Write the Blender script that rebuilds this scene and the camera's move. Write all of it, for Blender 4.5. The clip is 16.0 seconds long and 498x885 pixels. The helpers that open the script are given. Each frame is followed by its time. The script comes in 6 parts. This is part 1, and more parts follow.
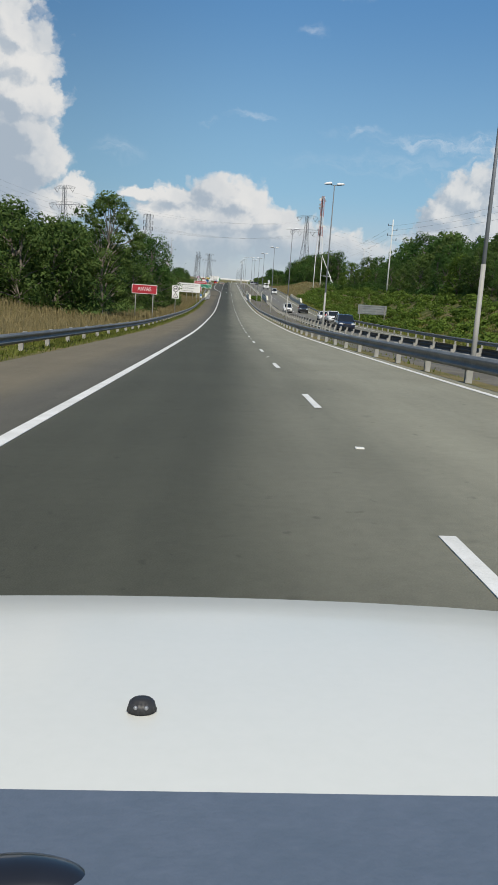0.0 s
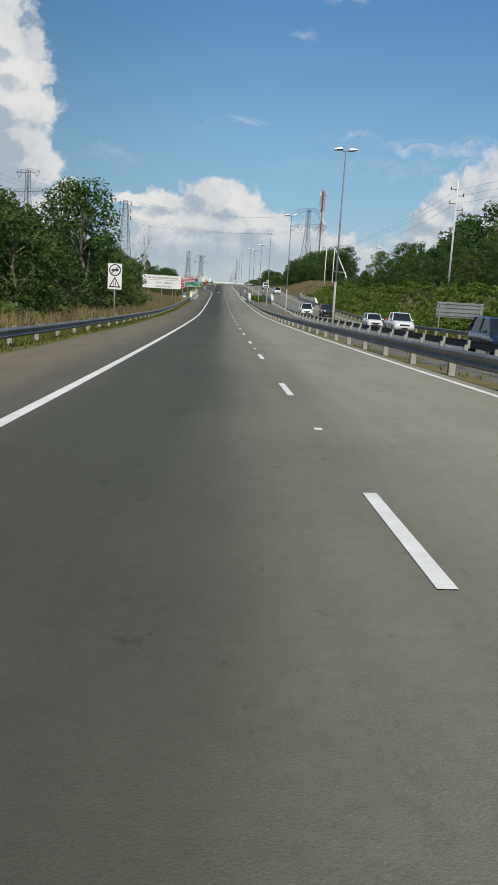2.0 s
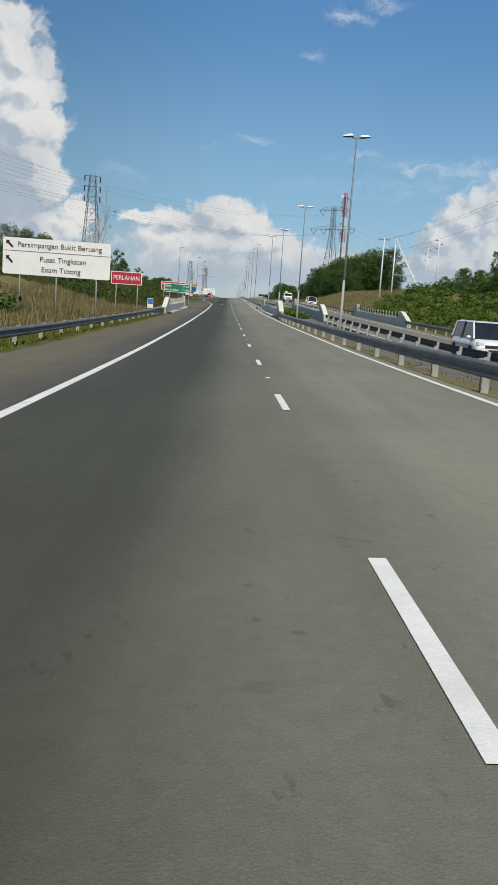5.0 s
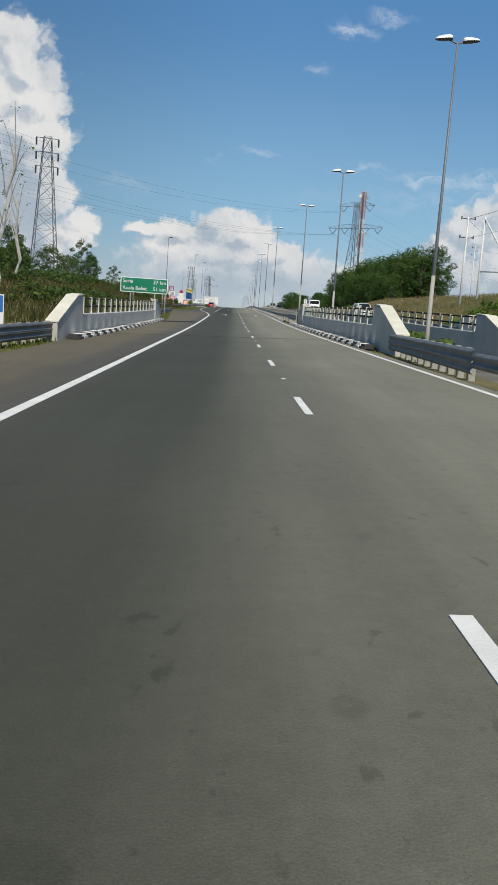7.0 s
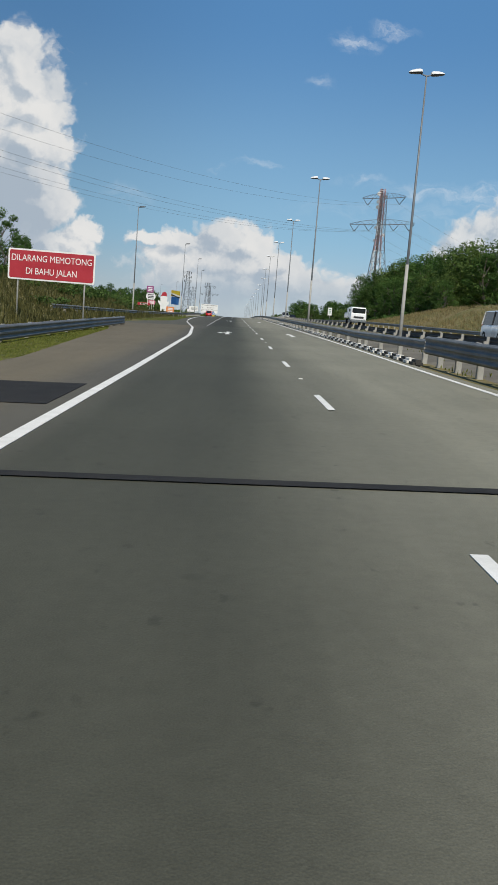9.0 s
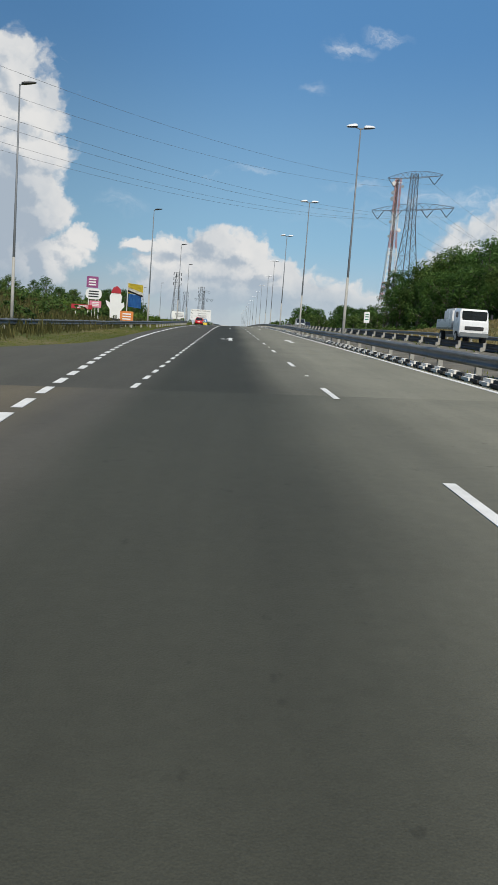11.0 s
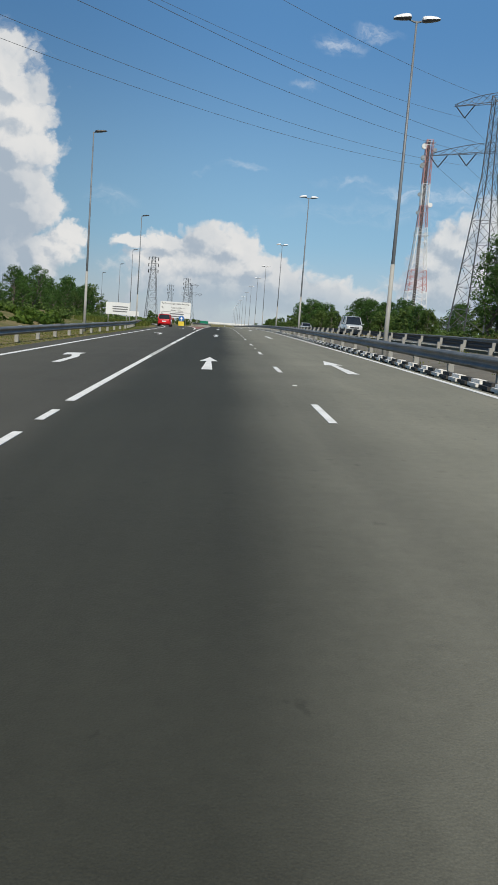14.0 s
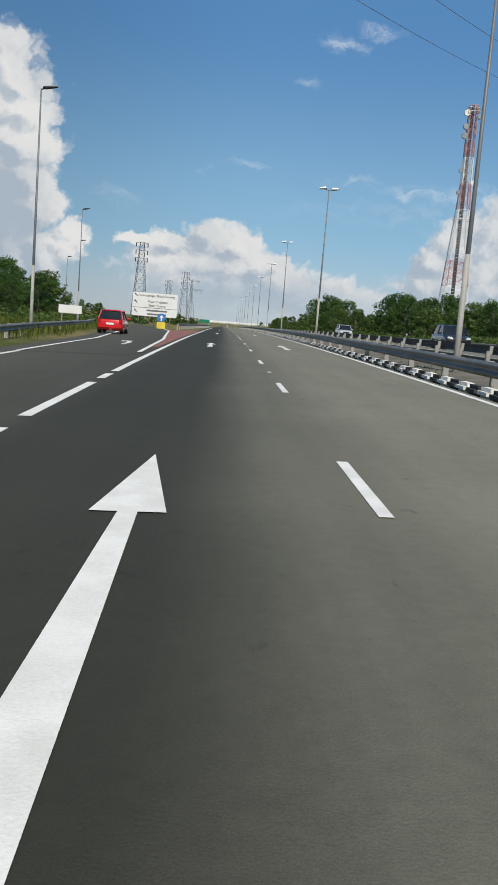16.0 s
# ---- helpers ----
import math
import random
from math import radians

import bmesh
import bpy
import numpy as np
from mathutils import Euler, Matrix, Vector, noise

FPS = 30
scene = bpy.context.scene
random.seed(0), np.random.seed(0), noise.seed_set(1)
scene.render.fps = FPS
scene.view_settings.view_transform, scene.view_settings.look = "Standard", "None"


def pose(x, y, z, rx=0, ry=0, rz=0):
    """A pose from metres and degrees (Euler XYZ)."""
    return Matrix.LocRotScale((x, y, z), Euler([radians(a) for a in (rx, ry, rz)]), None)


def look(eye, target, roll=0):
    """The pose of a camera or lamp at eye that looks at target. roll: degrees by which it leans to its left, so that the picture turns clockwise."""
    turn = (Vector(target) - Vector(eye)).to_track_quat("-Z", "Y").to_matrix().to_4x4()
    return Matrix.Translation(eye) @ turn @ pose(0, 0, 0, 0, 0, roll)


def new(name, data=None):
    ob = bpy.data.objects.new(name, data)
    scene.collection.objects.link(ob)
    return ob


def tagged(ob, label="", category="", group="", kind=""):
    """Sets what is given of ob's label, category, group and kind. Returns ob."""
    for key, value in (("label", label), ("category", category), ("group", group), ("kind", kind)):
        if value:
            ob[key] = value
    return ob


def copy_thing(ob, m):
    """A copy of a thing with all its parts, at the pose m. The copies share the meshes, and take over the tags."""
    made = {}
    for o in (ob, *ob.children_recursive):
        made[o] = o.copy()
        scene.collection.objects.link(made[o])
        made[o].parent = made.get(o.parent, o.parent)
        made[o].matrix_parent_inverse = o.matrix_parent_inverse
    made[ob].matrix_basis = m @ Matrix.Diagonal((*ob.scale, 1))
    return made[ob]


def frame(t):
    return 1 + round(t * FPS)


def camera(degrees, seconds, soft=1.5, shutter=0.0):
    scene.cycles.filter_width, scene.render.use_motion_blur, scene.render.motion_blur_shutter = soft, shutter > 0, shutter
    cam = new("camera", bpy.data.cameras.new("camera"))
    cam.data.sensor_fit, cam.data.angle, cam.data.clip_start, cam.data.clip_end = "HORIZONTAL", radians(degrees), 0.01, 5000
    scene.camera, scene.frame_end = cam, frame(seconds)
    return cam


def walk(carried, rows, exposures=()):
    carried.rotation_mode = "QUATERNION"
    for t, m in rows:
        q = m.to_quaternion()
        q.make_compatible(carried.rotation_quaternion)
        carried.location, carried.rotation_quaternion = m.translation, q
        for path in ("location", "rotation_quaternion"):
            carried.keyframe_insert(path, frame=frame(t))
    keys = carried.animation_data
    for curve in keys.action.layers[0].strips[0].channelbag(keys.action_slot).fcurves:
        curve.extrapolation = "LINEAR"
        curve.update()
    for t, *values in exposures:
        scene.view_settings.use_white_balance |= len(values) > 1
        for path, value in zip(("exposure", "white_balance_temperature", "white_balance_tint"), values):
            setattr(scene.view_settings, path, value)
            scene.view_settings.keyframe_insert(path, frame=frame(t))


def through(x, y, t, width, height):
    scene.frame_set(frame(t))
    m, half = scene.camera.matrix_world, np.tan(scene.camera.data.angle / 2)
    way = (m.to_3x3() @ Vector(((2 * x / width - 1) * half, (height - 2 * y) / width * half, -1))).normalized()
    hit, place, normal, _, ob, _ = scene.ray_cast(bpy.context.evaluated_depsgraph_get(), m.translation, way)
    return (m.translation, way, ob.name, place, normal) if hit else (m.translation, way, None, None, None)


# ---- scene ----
cam = camera(31.87, 16.0)
PATH = [
    (0.0, pose(-1.394, -0.16, 5.404, 79.20, -3.87, -1.31)),
    (0.5, pose(-1.372, 13.71, 4.777, 79.17, -3.84, -1.45)),
    (1.0, pose(-1.328, 27.50, 4.161, 79.25, -3.66, -1.55)),
    (1.5, pose(-1.245, 41.51, 3.559, 79.40, -3.70, -1.69)),
    (2.0, pose(-1.109, 55.65, 2.993, 79.52, -3.47, -1.74)),
    (2.5, pose(-0.970, 70.67, 2.472, 79.77, -3.56, -1.77)),
    (3.0, pose(-0.857, 84.95, 2.050, 79.91, -3.85, -1.79)),
    (3.5, pose(-0.725, 99.29, 1.650, 80.14, -3.74, -1.67)),
    (4.0, pose(-0.686, 113.67, 1.282, 80.29, -3.84, -1.58)),
    (6.5, pose(-0.953, 186.15, 0.165, 81.17, -3.93, -1.10)),
    (7.0, pose(-1.008, 200.61, 0.111, 81.33, -4.01, -1.03)),
    (7.5, pose(-1.156, 214.82, 0.079, 81.56, -4.59, -1.10)),
    (8.0, pose(-1.263, 228.37, 0.080, 81.61, -4.20, -0.95)),
    (8.5, pose(-1.406, 242.52, 0.094, 81.79, -4.50, -0.98)),
    (9.0, pose(-1.542, 256.47, 0.132, 81.96, -4.51, -0.98)),
    (11.5, pose(-2.049, 324.70, 0.691, 82.41, -3.98, -1.41)),
    (12.0, pose(-2.008, 338.07, 0.801, 82.38, -3.93, -1.58)),
    (12.5, pose(-1.918, 351.71, 0.925, 82.23, -3.85, -1.60)),
    (13.0, pose(-1.881, 364.73, 1.032, 82.16, -3.91, -1.74)),
    (13.5, pose(-1.795, 377.79, 1.131, 82.25, -4.11, -1.82)),
    (14.0, pose(-1.693, 390.99, 1.251, 82.18, -4.13, -1.88)),
    (14.5, pose(-1.567, 404.11, 1.361, 82.16, -4.09, -1.86)),
    (15.0, pose(-1.475, 417.13, 1.436, 82.10, -3.91, -1.77)),
    (15.5, pose(-1.383, 430.27, 1.495, 82.04, -4.14, -1.74)),
    (16.0, pose(-1.369, 443.26, 1.540, 82.07, -4.47, -1.70)),
]
walk(cam, PATH)

# ---- world, sun, exposure ----
SUN_AZ, SUN_EL = radians(173), radians(50)      # azimuth from +Y towards +X
sun_dir = Vector((math.sin(SUN_AZ) * math.cos(SUN_EL), math.cos(SUN_AZ) * math.cos(SUN_EL), math.sin(SUN_EL)))
sun = new("sun", bpy.data.lights.new("sun", "SUN"))
sun.data.energy, sun.data.angle, sun.data.color = 4.3, radians(0.53), (1.0, 0.93, 0.80)
sun.matrix_world = look(sun_dir * 100, (0, 0, 0))


class Nodes:
    """A small helper round a node tree."""

    def __init__(self, tree):
        self.tree = tree
        tree.nodes.clear()

    def add(self, kind, values=None, **props):
        n = self.tree.nodes.new(kind)
        for key, value in props.items():
            setattr(n, key, value)
        for key, value in (values or {}).items():
            if isinstance(value, bpy.types.NodeSocket):
                self.tree.links.new(value, n.inputs[key])
            else:
                n.inputs[key].default_value = value
        return n

    def math(self, op, a, b=None, c=None, clamp=False):
        v = {0: a}
        if b is not None:
            v[1] = b
        if c is not None:
            v[2] = c
        return self.add("ShaderNodeMath", v, operation=op, use_clamp=clamp).outputs[0]

    def vec(self, op, a, b=None):
        n = self.add("ShaderNodeVectorMath", {0: a} if b is None else {0: a, 1: b}, operation=op)
        return n.outputs["Value"] if op in ("LENGTH", "DISTANCE", "DOT_PRODUCT") else n.outputs[0]

    def mix(self, fac, a, b):
        n = self.add("ShaderNodeMix", data_type="RGBA")
        for i, value in ((0, fac), (6, a), (7, b)):
            if isinstance(value, bpy.types.NodeSocket):
                self.tree.links.new(value, n.inputs[i])
            else:
                n.inputs[i].default_value = value
        return n.outputs[2]

    def smooth(self, x, lo, hi, a=0.0, b=1.0):
        n = self.add("ShaderNodeMapRange", {0: x, 1: lo, 2: hi, 3: a, 4: b}, interpolation_type="SMOOTHSTEP")
        return n.outputs[0]

    def noise(self, vector, scale, detail=4.0, rough=0.55, distort=0.0):
        return self.add("ShaderNodeTexNoise", {"Vector": vector, "Scale": scale, "Detail": detail, "Roughness": rough, "Distortion": distort}).outputs[0]


world = bpy.data.worlds.new("sky")
scene.world = world
world.use_nodes = True
N = Nodes(world.node_tree)
sky = N.add("ShaderNodeTexSky", sky_type="NISHITA", sun_disc=False, sun_elevation=SUN_EL, sun_rotation=SUN_AZ,
            altitude=50, air_density=1.0, dust_density=0.2, ozone_density=2.5)
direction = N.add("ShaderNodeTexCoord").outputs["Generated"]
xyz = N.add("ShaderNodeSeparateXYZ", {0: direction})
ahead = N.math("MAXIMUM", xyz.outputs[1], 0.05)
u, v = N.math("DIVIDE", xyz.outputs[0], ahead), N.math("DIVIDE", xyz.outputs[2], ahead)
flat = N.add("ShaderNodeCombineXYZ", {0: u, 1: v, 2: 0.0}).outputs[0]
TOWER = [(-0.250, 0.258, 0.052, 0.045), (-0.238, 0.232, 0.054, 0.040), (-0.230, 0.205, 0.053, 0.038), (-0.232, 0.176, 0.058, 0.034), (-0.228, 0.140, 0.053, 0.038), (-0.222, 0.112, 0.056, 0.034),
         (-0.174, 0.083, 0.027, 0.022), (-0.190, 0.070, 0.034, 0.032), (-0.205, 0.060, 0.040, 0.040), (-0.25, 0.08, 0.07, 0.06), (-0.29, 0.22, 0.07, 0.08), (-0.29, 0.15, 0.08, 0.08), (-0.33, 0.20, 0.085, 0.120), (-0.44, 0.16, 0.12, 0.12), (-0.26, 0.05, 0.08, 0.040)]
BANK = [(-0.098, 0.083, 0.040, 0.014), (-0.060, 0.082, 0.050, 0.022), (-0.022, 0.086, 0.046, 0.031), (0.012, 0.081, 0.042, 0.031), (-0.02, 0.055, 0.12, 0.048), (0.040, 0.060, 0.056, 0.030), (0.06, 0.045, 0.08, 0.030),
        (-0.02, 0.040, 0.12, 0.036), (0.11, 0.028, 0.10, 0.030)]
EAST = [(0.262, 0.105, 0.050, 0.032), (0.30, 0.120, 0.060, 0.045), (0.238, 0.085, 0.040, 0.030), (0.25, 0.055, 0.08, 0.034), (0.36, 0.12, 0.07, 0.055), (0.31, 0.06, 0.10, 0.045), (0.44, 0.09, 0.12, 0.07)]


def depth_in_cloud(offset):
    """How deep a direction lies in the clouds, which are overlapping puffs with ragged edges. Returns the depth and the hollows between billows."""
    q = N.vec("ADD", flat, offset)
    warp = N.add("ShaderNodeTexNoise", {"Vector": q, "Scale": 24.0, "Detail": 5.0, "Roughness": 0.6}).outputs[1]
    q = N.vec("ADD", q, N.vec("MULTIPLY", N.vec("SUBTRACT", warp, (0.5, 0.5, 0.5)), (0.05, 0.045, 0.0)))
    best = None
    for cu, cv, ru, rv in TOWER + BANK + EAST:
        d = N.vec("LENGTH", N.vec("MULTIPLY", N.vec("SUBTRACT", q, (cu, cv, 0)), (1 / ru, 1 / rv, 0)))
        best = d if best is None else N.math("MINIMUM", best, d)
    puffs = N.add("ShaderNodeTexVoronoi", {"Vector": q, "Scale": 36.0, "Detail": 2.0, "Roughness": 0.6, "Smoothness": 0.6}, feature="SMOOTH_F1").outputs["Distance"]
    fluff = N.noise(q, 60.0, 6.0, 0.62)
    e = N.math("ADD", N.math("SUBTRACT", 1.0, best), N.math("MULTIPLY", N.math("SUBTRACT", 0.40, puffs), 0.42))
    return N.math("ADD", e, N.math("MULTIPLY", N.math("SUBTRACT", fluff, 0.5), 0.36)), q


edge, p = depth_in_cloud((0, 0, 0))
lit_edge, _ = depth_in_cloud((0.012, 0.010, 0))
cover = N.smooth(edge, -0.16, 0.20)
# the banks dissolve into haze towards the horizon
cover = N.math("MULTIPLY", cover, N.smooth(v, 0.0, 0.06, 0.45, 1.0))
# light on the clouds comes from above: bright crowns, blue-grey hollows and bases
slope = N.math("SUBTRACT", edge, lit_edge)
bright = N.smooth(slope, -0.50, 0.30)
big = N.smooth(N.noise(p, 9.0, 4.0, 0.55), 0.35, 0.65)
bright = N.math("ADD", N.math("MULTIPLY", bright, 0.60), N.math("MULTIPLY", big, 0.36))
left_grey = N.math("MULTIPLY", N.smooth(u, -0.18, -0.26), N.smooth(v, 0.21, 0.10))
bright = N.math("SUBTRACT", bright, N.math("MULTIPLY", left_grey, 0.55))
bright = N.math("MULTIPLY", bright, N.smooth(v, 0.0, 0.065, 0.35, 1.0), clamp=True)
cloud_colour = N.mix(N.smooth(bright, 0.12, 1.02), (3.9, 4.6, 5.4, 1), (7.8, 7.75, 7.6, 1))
# thin streaks
streaks = None
for cu, cv, ru, rv, k in [(0.110, 0.308, 0.034, 0.010, 0.70), (0.152, 0.322, 0.028, 0.009, 0.70), (0.074, 0.264, 0.020, 0.007, 0.45), (0.016, 0.169, 0.032, 0.005, 0.45), (0.128, 0.164, 0.036, 0.006, 0.55),
                          (0.22, 0.153, 0.08, 0.010, 0.55), (0.29, 0.155, 0.08, 0.014, 0.7), (-0.13, 0.125, 0.03, 0.012, 0.3), (-0.03, 0.163, 0.012, 0.004, 0.3), (0.17, 0.13, 0.12, 0.012, 0.25)]:
    d = N.vec("LENGTH", N.vec("MULTIPLY", N.vec("SUBTRACT", p, (cu, cv, 0)), (1 / ru, 1 / rv, 0)))
    s = N.smooth(d, 1.25, 0.1, 0.0, k)
    streaks = s if streaks is None else N.math("MAXIMUM", streaks, s)
streak_noise = N.smooth(N.noise(N.vec("MULTIPLY", p, (1.0, 3.0, 1.0)), 30.0, 6.0, 0.65), 0.35, 0.7)
streaks = N.math("MULTIPLY", N.math("MULTIPLY", streaks, streak_noise), 0.72)
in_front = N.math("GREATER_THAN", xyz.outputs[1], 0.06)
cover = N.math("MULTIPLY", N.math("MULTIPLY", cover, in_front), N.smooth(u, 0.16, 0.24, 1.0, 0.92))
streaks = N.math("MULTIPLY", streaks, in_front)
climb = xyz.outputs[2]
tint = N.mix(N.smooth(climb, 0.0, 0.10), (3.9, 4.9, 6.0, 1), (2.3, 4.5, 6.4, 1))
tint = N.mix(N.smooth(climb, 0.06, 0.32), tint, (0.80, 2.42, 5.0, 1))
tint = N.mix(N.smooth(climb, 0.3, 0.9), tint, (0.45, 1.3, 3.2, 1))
air = N.mix(0.8, sky.outputs[0], tint)
# the sky deepens away from the sun's side
deep = N.smooth(u, -0.26, 0.06, 0.80, 1.0)
air = N.vec("MULTIPLY", air, N.add("ShaderNodeCombineXYZ", {0: deep, 1: deep, 2: deep}).outputs[0])
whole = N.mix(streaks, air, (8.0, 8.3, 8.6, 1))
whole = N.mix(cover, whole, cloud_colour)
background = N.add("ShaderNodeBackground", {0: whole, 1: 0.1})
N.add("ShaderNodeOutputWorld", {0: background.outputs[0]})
scene.view_settings.exposure = 0.0


# ---- materials ----
def material(name):
    m = bpy.data.materials.new(name)
    m.use_nodes = True
    return m, Nodes(m.node_tree)


def finish(n, colour, rough=0.6, metal=0.0, height=None, bump=0.3, dist=0.02, extra=None):
    values = {"Base Color": colour, "Roughness": rough, "Metallic": metal}
    if height is not None:
        values["Normal"] = n.add("ShaderNodeBump", {"Strength": bump, "Distance": dist, "Height": height}).outputs[0]
    values.update(extra or {})
    shader = n.add("ShaderNodeBsdfPrincipled", values)
    n.add("ShaderNodeOutputMaterial", {0: shader.outputs[0]})


def plain(name, a, b, scale=3.0, rough=0.6, metal=0.0, bump=0.15, fine=60.0, extra=None):
    """A surface that varies between two colours at two scales."""
    m, n = material(name)
    co = n.add("ShaderNodeTexCoord").outputs["Object"]
    large, small = n.noise(co, scale, 5.0, 0.6), n.noise(co, fine, 3.0)
    f = n.math("ADD", n.math("MULTIPLY", large, 0.7), n.math("MULTIPLY", small, 0.3))
    f = n.smooth(f, 0.3, 0.7)
    r = n.math("ADD", n.math("MULTIPLY", large, 0.2), rough - 0.1)
    finish(n, n.mix(f, (*a, 1), (*b, 1)), r, metal, small, bump, 0.01, extra)
    return m


def asphalt(name, across, along=((0, 1.0),)):
    """Worn asphalt. across: stops (x in metres, colour) from left to right. along: stops (y in metres, tone) of older and newer stretches."""
    m, n = material(name)
    co = n.add("ShaderNodeTexCoord").outputs["Object"]
    sep = n.add("ShaderNodeSeparateXYZ", {0: co})
    wobble = n.math("MULTIPLY", n.math("SUBTRACT", n.noise(co, 0.12, 3.0), 0.5), 0.7)
    x = n.math("ADD", sep.outputs[0], wobble)
    colour = (*across[0][1], 1)
    for (x0, _), (x1, c1) in zip(across, across[1:]):
        colour = n.mix(n.smooth(x, x0, x1), colour, (*c1, 1))
    long = n.vec("MULTIPLY", co, (1.0, 0.06, 1.0))
    streak = n.noise(long, 2.2, 5.0, 0.6)
    patch = n.noise(co, 0.35, 4.0, 0.6)
    stones = n.add("ShaderNodeTexVoronoi", {"Vector": co, "Scale": 85.0}).outputs["Distance"]
    grain = n.noise(co, 160.0, 2.0)
    coarse = n.noise(co, 9.0, 5.0, 0.7)
    tone = n.math("ADD", n.math("MULTIPLY", streak, 0.5), n.math("MULTIPLY", patch, 0.5))
    tone = n.math("ADD", n.smooth(tone, 0.25, 0.75, 0.86, 1.14), n.math("ADD", n.math("MULTIPLY", n.math("SUBTRACT", grain, 0.5), 0.8), n.math("MULTIPLY", n.math("SUBTRACT", coarse, 0.5), 0.42)))
    age = along[0][1]
    for (y0, k0), (y1, k1) in zip(along, along[1:]):
        step = n.smooth(sep.outputs[1], y0, y1, 0.0, k1 - k0)
        age = n.math("ADD", step, age)
    spots = n.smooth(n.noise(co, 2.6, 2.0, 0.4), 0.71, 0.77, 1.0, 0.84)
    # small dark scars, thickest in the paler wheel tracks
    scars = n.smooth(n.noise(n.vec("MULTIPLY", co, (1.0, 0.55, 1.0)), 6.5, 3.0, 0.6), 0.66, 0.73, 1.0, 0.74)
    tone = n.math("MULTIPLY", n.math("MULTIPLY", n.math("MULTIPLY", tone, spots), scars), age)
    colour = n.vec("MULTIPLY", colour, n.add("ShaderNodeCombineXYZ", {0: tone, 1: tone, 2: tone}).outputs[0])
    finish(n, colour, 0.85, 0.0, stones, 0.35, 0.005, {"Specular IOR Level": 0.3})
    return m


DARK, MID, PALE, BROWN = (0.044, 0.045, 0.033), (0.098, 0.097, 0.074), (0.185, 0.180, 0.136), (0.165, 0.143, 0.098)
DARK_1, MID_1, PALE_1 = (0.068, 0.070, 0.052), (0.165, 0.164, 0.126), (0.245, 0.240, 0.184)
DARK_3 = (0.036, 0.037, 0.027)
M_ROAD = asphalt("asphalt", [(-5.2, BROWN), (-3.9, (0.11, 0.104, 0.084)), (-3.0, DARK_1), (-1.6, DARK_1), (-0.2, MID_1), (1.3, PALE_1), (3.6, PALE_1)], ((100, 1.0), (190, 0.76), (235, 0.76), (245, 0.86), (284, 0.84), (320, 0.74)))
M_ROAD_3 = asphalt("asphalt_three_lanes", [(-7.6, (0.080, 0.077, 0.060)), (-3.8, (0.063, 0.061, 0.048)), (-3.1, DARK_3), (-1.7, DARK_3), (-0.6, (0.128, 0.126, 0.098)), (0.8, (0.192, 0.188, 0.145)), (3.6, (0.195, 0.190, 0.146))], ((330, 1.08), (380, 1.03), (440, 0.93)))
M_OPP = asphalt("asphalt_grey", [(9.0, PALE), (12.6, (0.16, 0.157, 0.142)), (17.0, PALE)])
M_RED = plain("red_road_paint", (0.20, 0.075, 0.055), (0.28, 0.13, 0.10), 1.2, 0.85)
M_PATCH = plain("fresh_asphalt", (0.018, 0.019, 0.02), (0.034, 0.034, 0.034), 2.0, 0.95, bump=0.4, extra={"Specular IOR Level": 0.15})
M_PAINT = plain("road_paint", (0.62, 0.62, 0.58), (0.80, 0.80, 0.77), 2.5, 0.7, bump=0.3)
M_WORN = plain("worn_road_paint", (0.24, 0.24, 0.22), (0.70, 0.70, 0.66), 5.0, 0.8, bump=0.3, fine=30.0)
M_KERB_W = plain("kerb_white", (0.62, 0.61, 0.57), (0.84, 0.83, 0.79), 2.0, 0.8, bump=0.3)
M_KERB_B = plain("kerb_black", (0.025, 0.025, 0.025), (0.07, 0.068, 0.062), 2.0, 0.8, bump=0.3)
M_CONCRETE = plain("concrete", (0.44, 0.435, 0.395), (0.58, 0.57, 0.52), 0.9, 0.85, bump=0.35)
M_CREAM = plain("cream_painted_concrete", (0.62, 0.60, 0.48), (0.74, 0.72, 0.60), 1.5, 0.75)
M_GALV = plain("galvanised_steel", (0.20, 0.205, 0.20), (0.34, 0.345, 0.34), 1.3, 0.5, 0.55, bump=0.08, fine=14.0)
M_BEAM = plain("weathered_galvanised_beam", (0.10, 0.105, 0.105), (0.21, 0.215, 0.21), 0.9, 0.55, 0.30, bump=0.08, fine=10.0)
# darker copy of the beam steel: shade on the rails' backs, put into the colour
M_BEAM_SHADED = plain("shaded_galvanised_beam", (0.045, 0.05, 0.053), (0.10, 0.105, 0.11), 0.9, 0.6, 0.3, bump=0.08, fine=10.0)
M_POST = plain("galvanised_post", (0.27, 0.27, 0.25), (0.40, 0.395, 0.365), 1.2, 0.65, 0.0)
M_POLE = plain("lamp_pole_steel", (0.125, 0.138, 0.15), (0.20, 0.215, 0.23), 0.7, 0.55, 0.2)
M_WHITE_POLE = plain("white_pole", (0.60, 0.60, 0.57), (0.76, 0.76, 0.73), 1.0, 0.6)
M_LATTICE = plain("lattice_steel", (0.085, 0.09, 0.095), (0.15, 0.158, 0.165), 0.6, 0.5, 0.4)
M_MAST_RED = plain("mast_red", (0.38, 0.16, 0.15), (0.48, 0.25, 0.24), 0.8, 0.6)
M_MAST_WHITE = plain("mast_white", (0.66, 0.66, 0.66), (0.78, 0.78, 0.78), 0.8, 0.6)
M_DARK = plain("dark_plastic", (0.015, 0.015, 0.016), (0.04, 0.04, 0.042), 3.0, 0.5)
M_DARK_RAIL = plain("dark_brown_rail_paint", (0.018, 0.016, 0.013), (0.045, 0.040, 0.032), 3.0, 0.85, extra={"Specular IOR Level": 0.2})
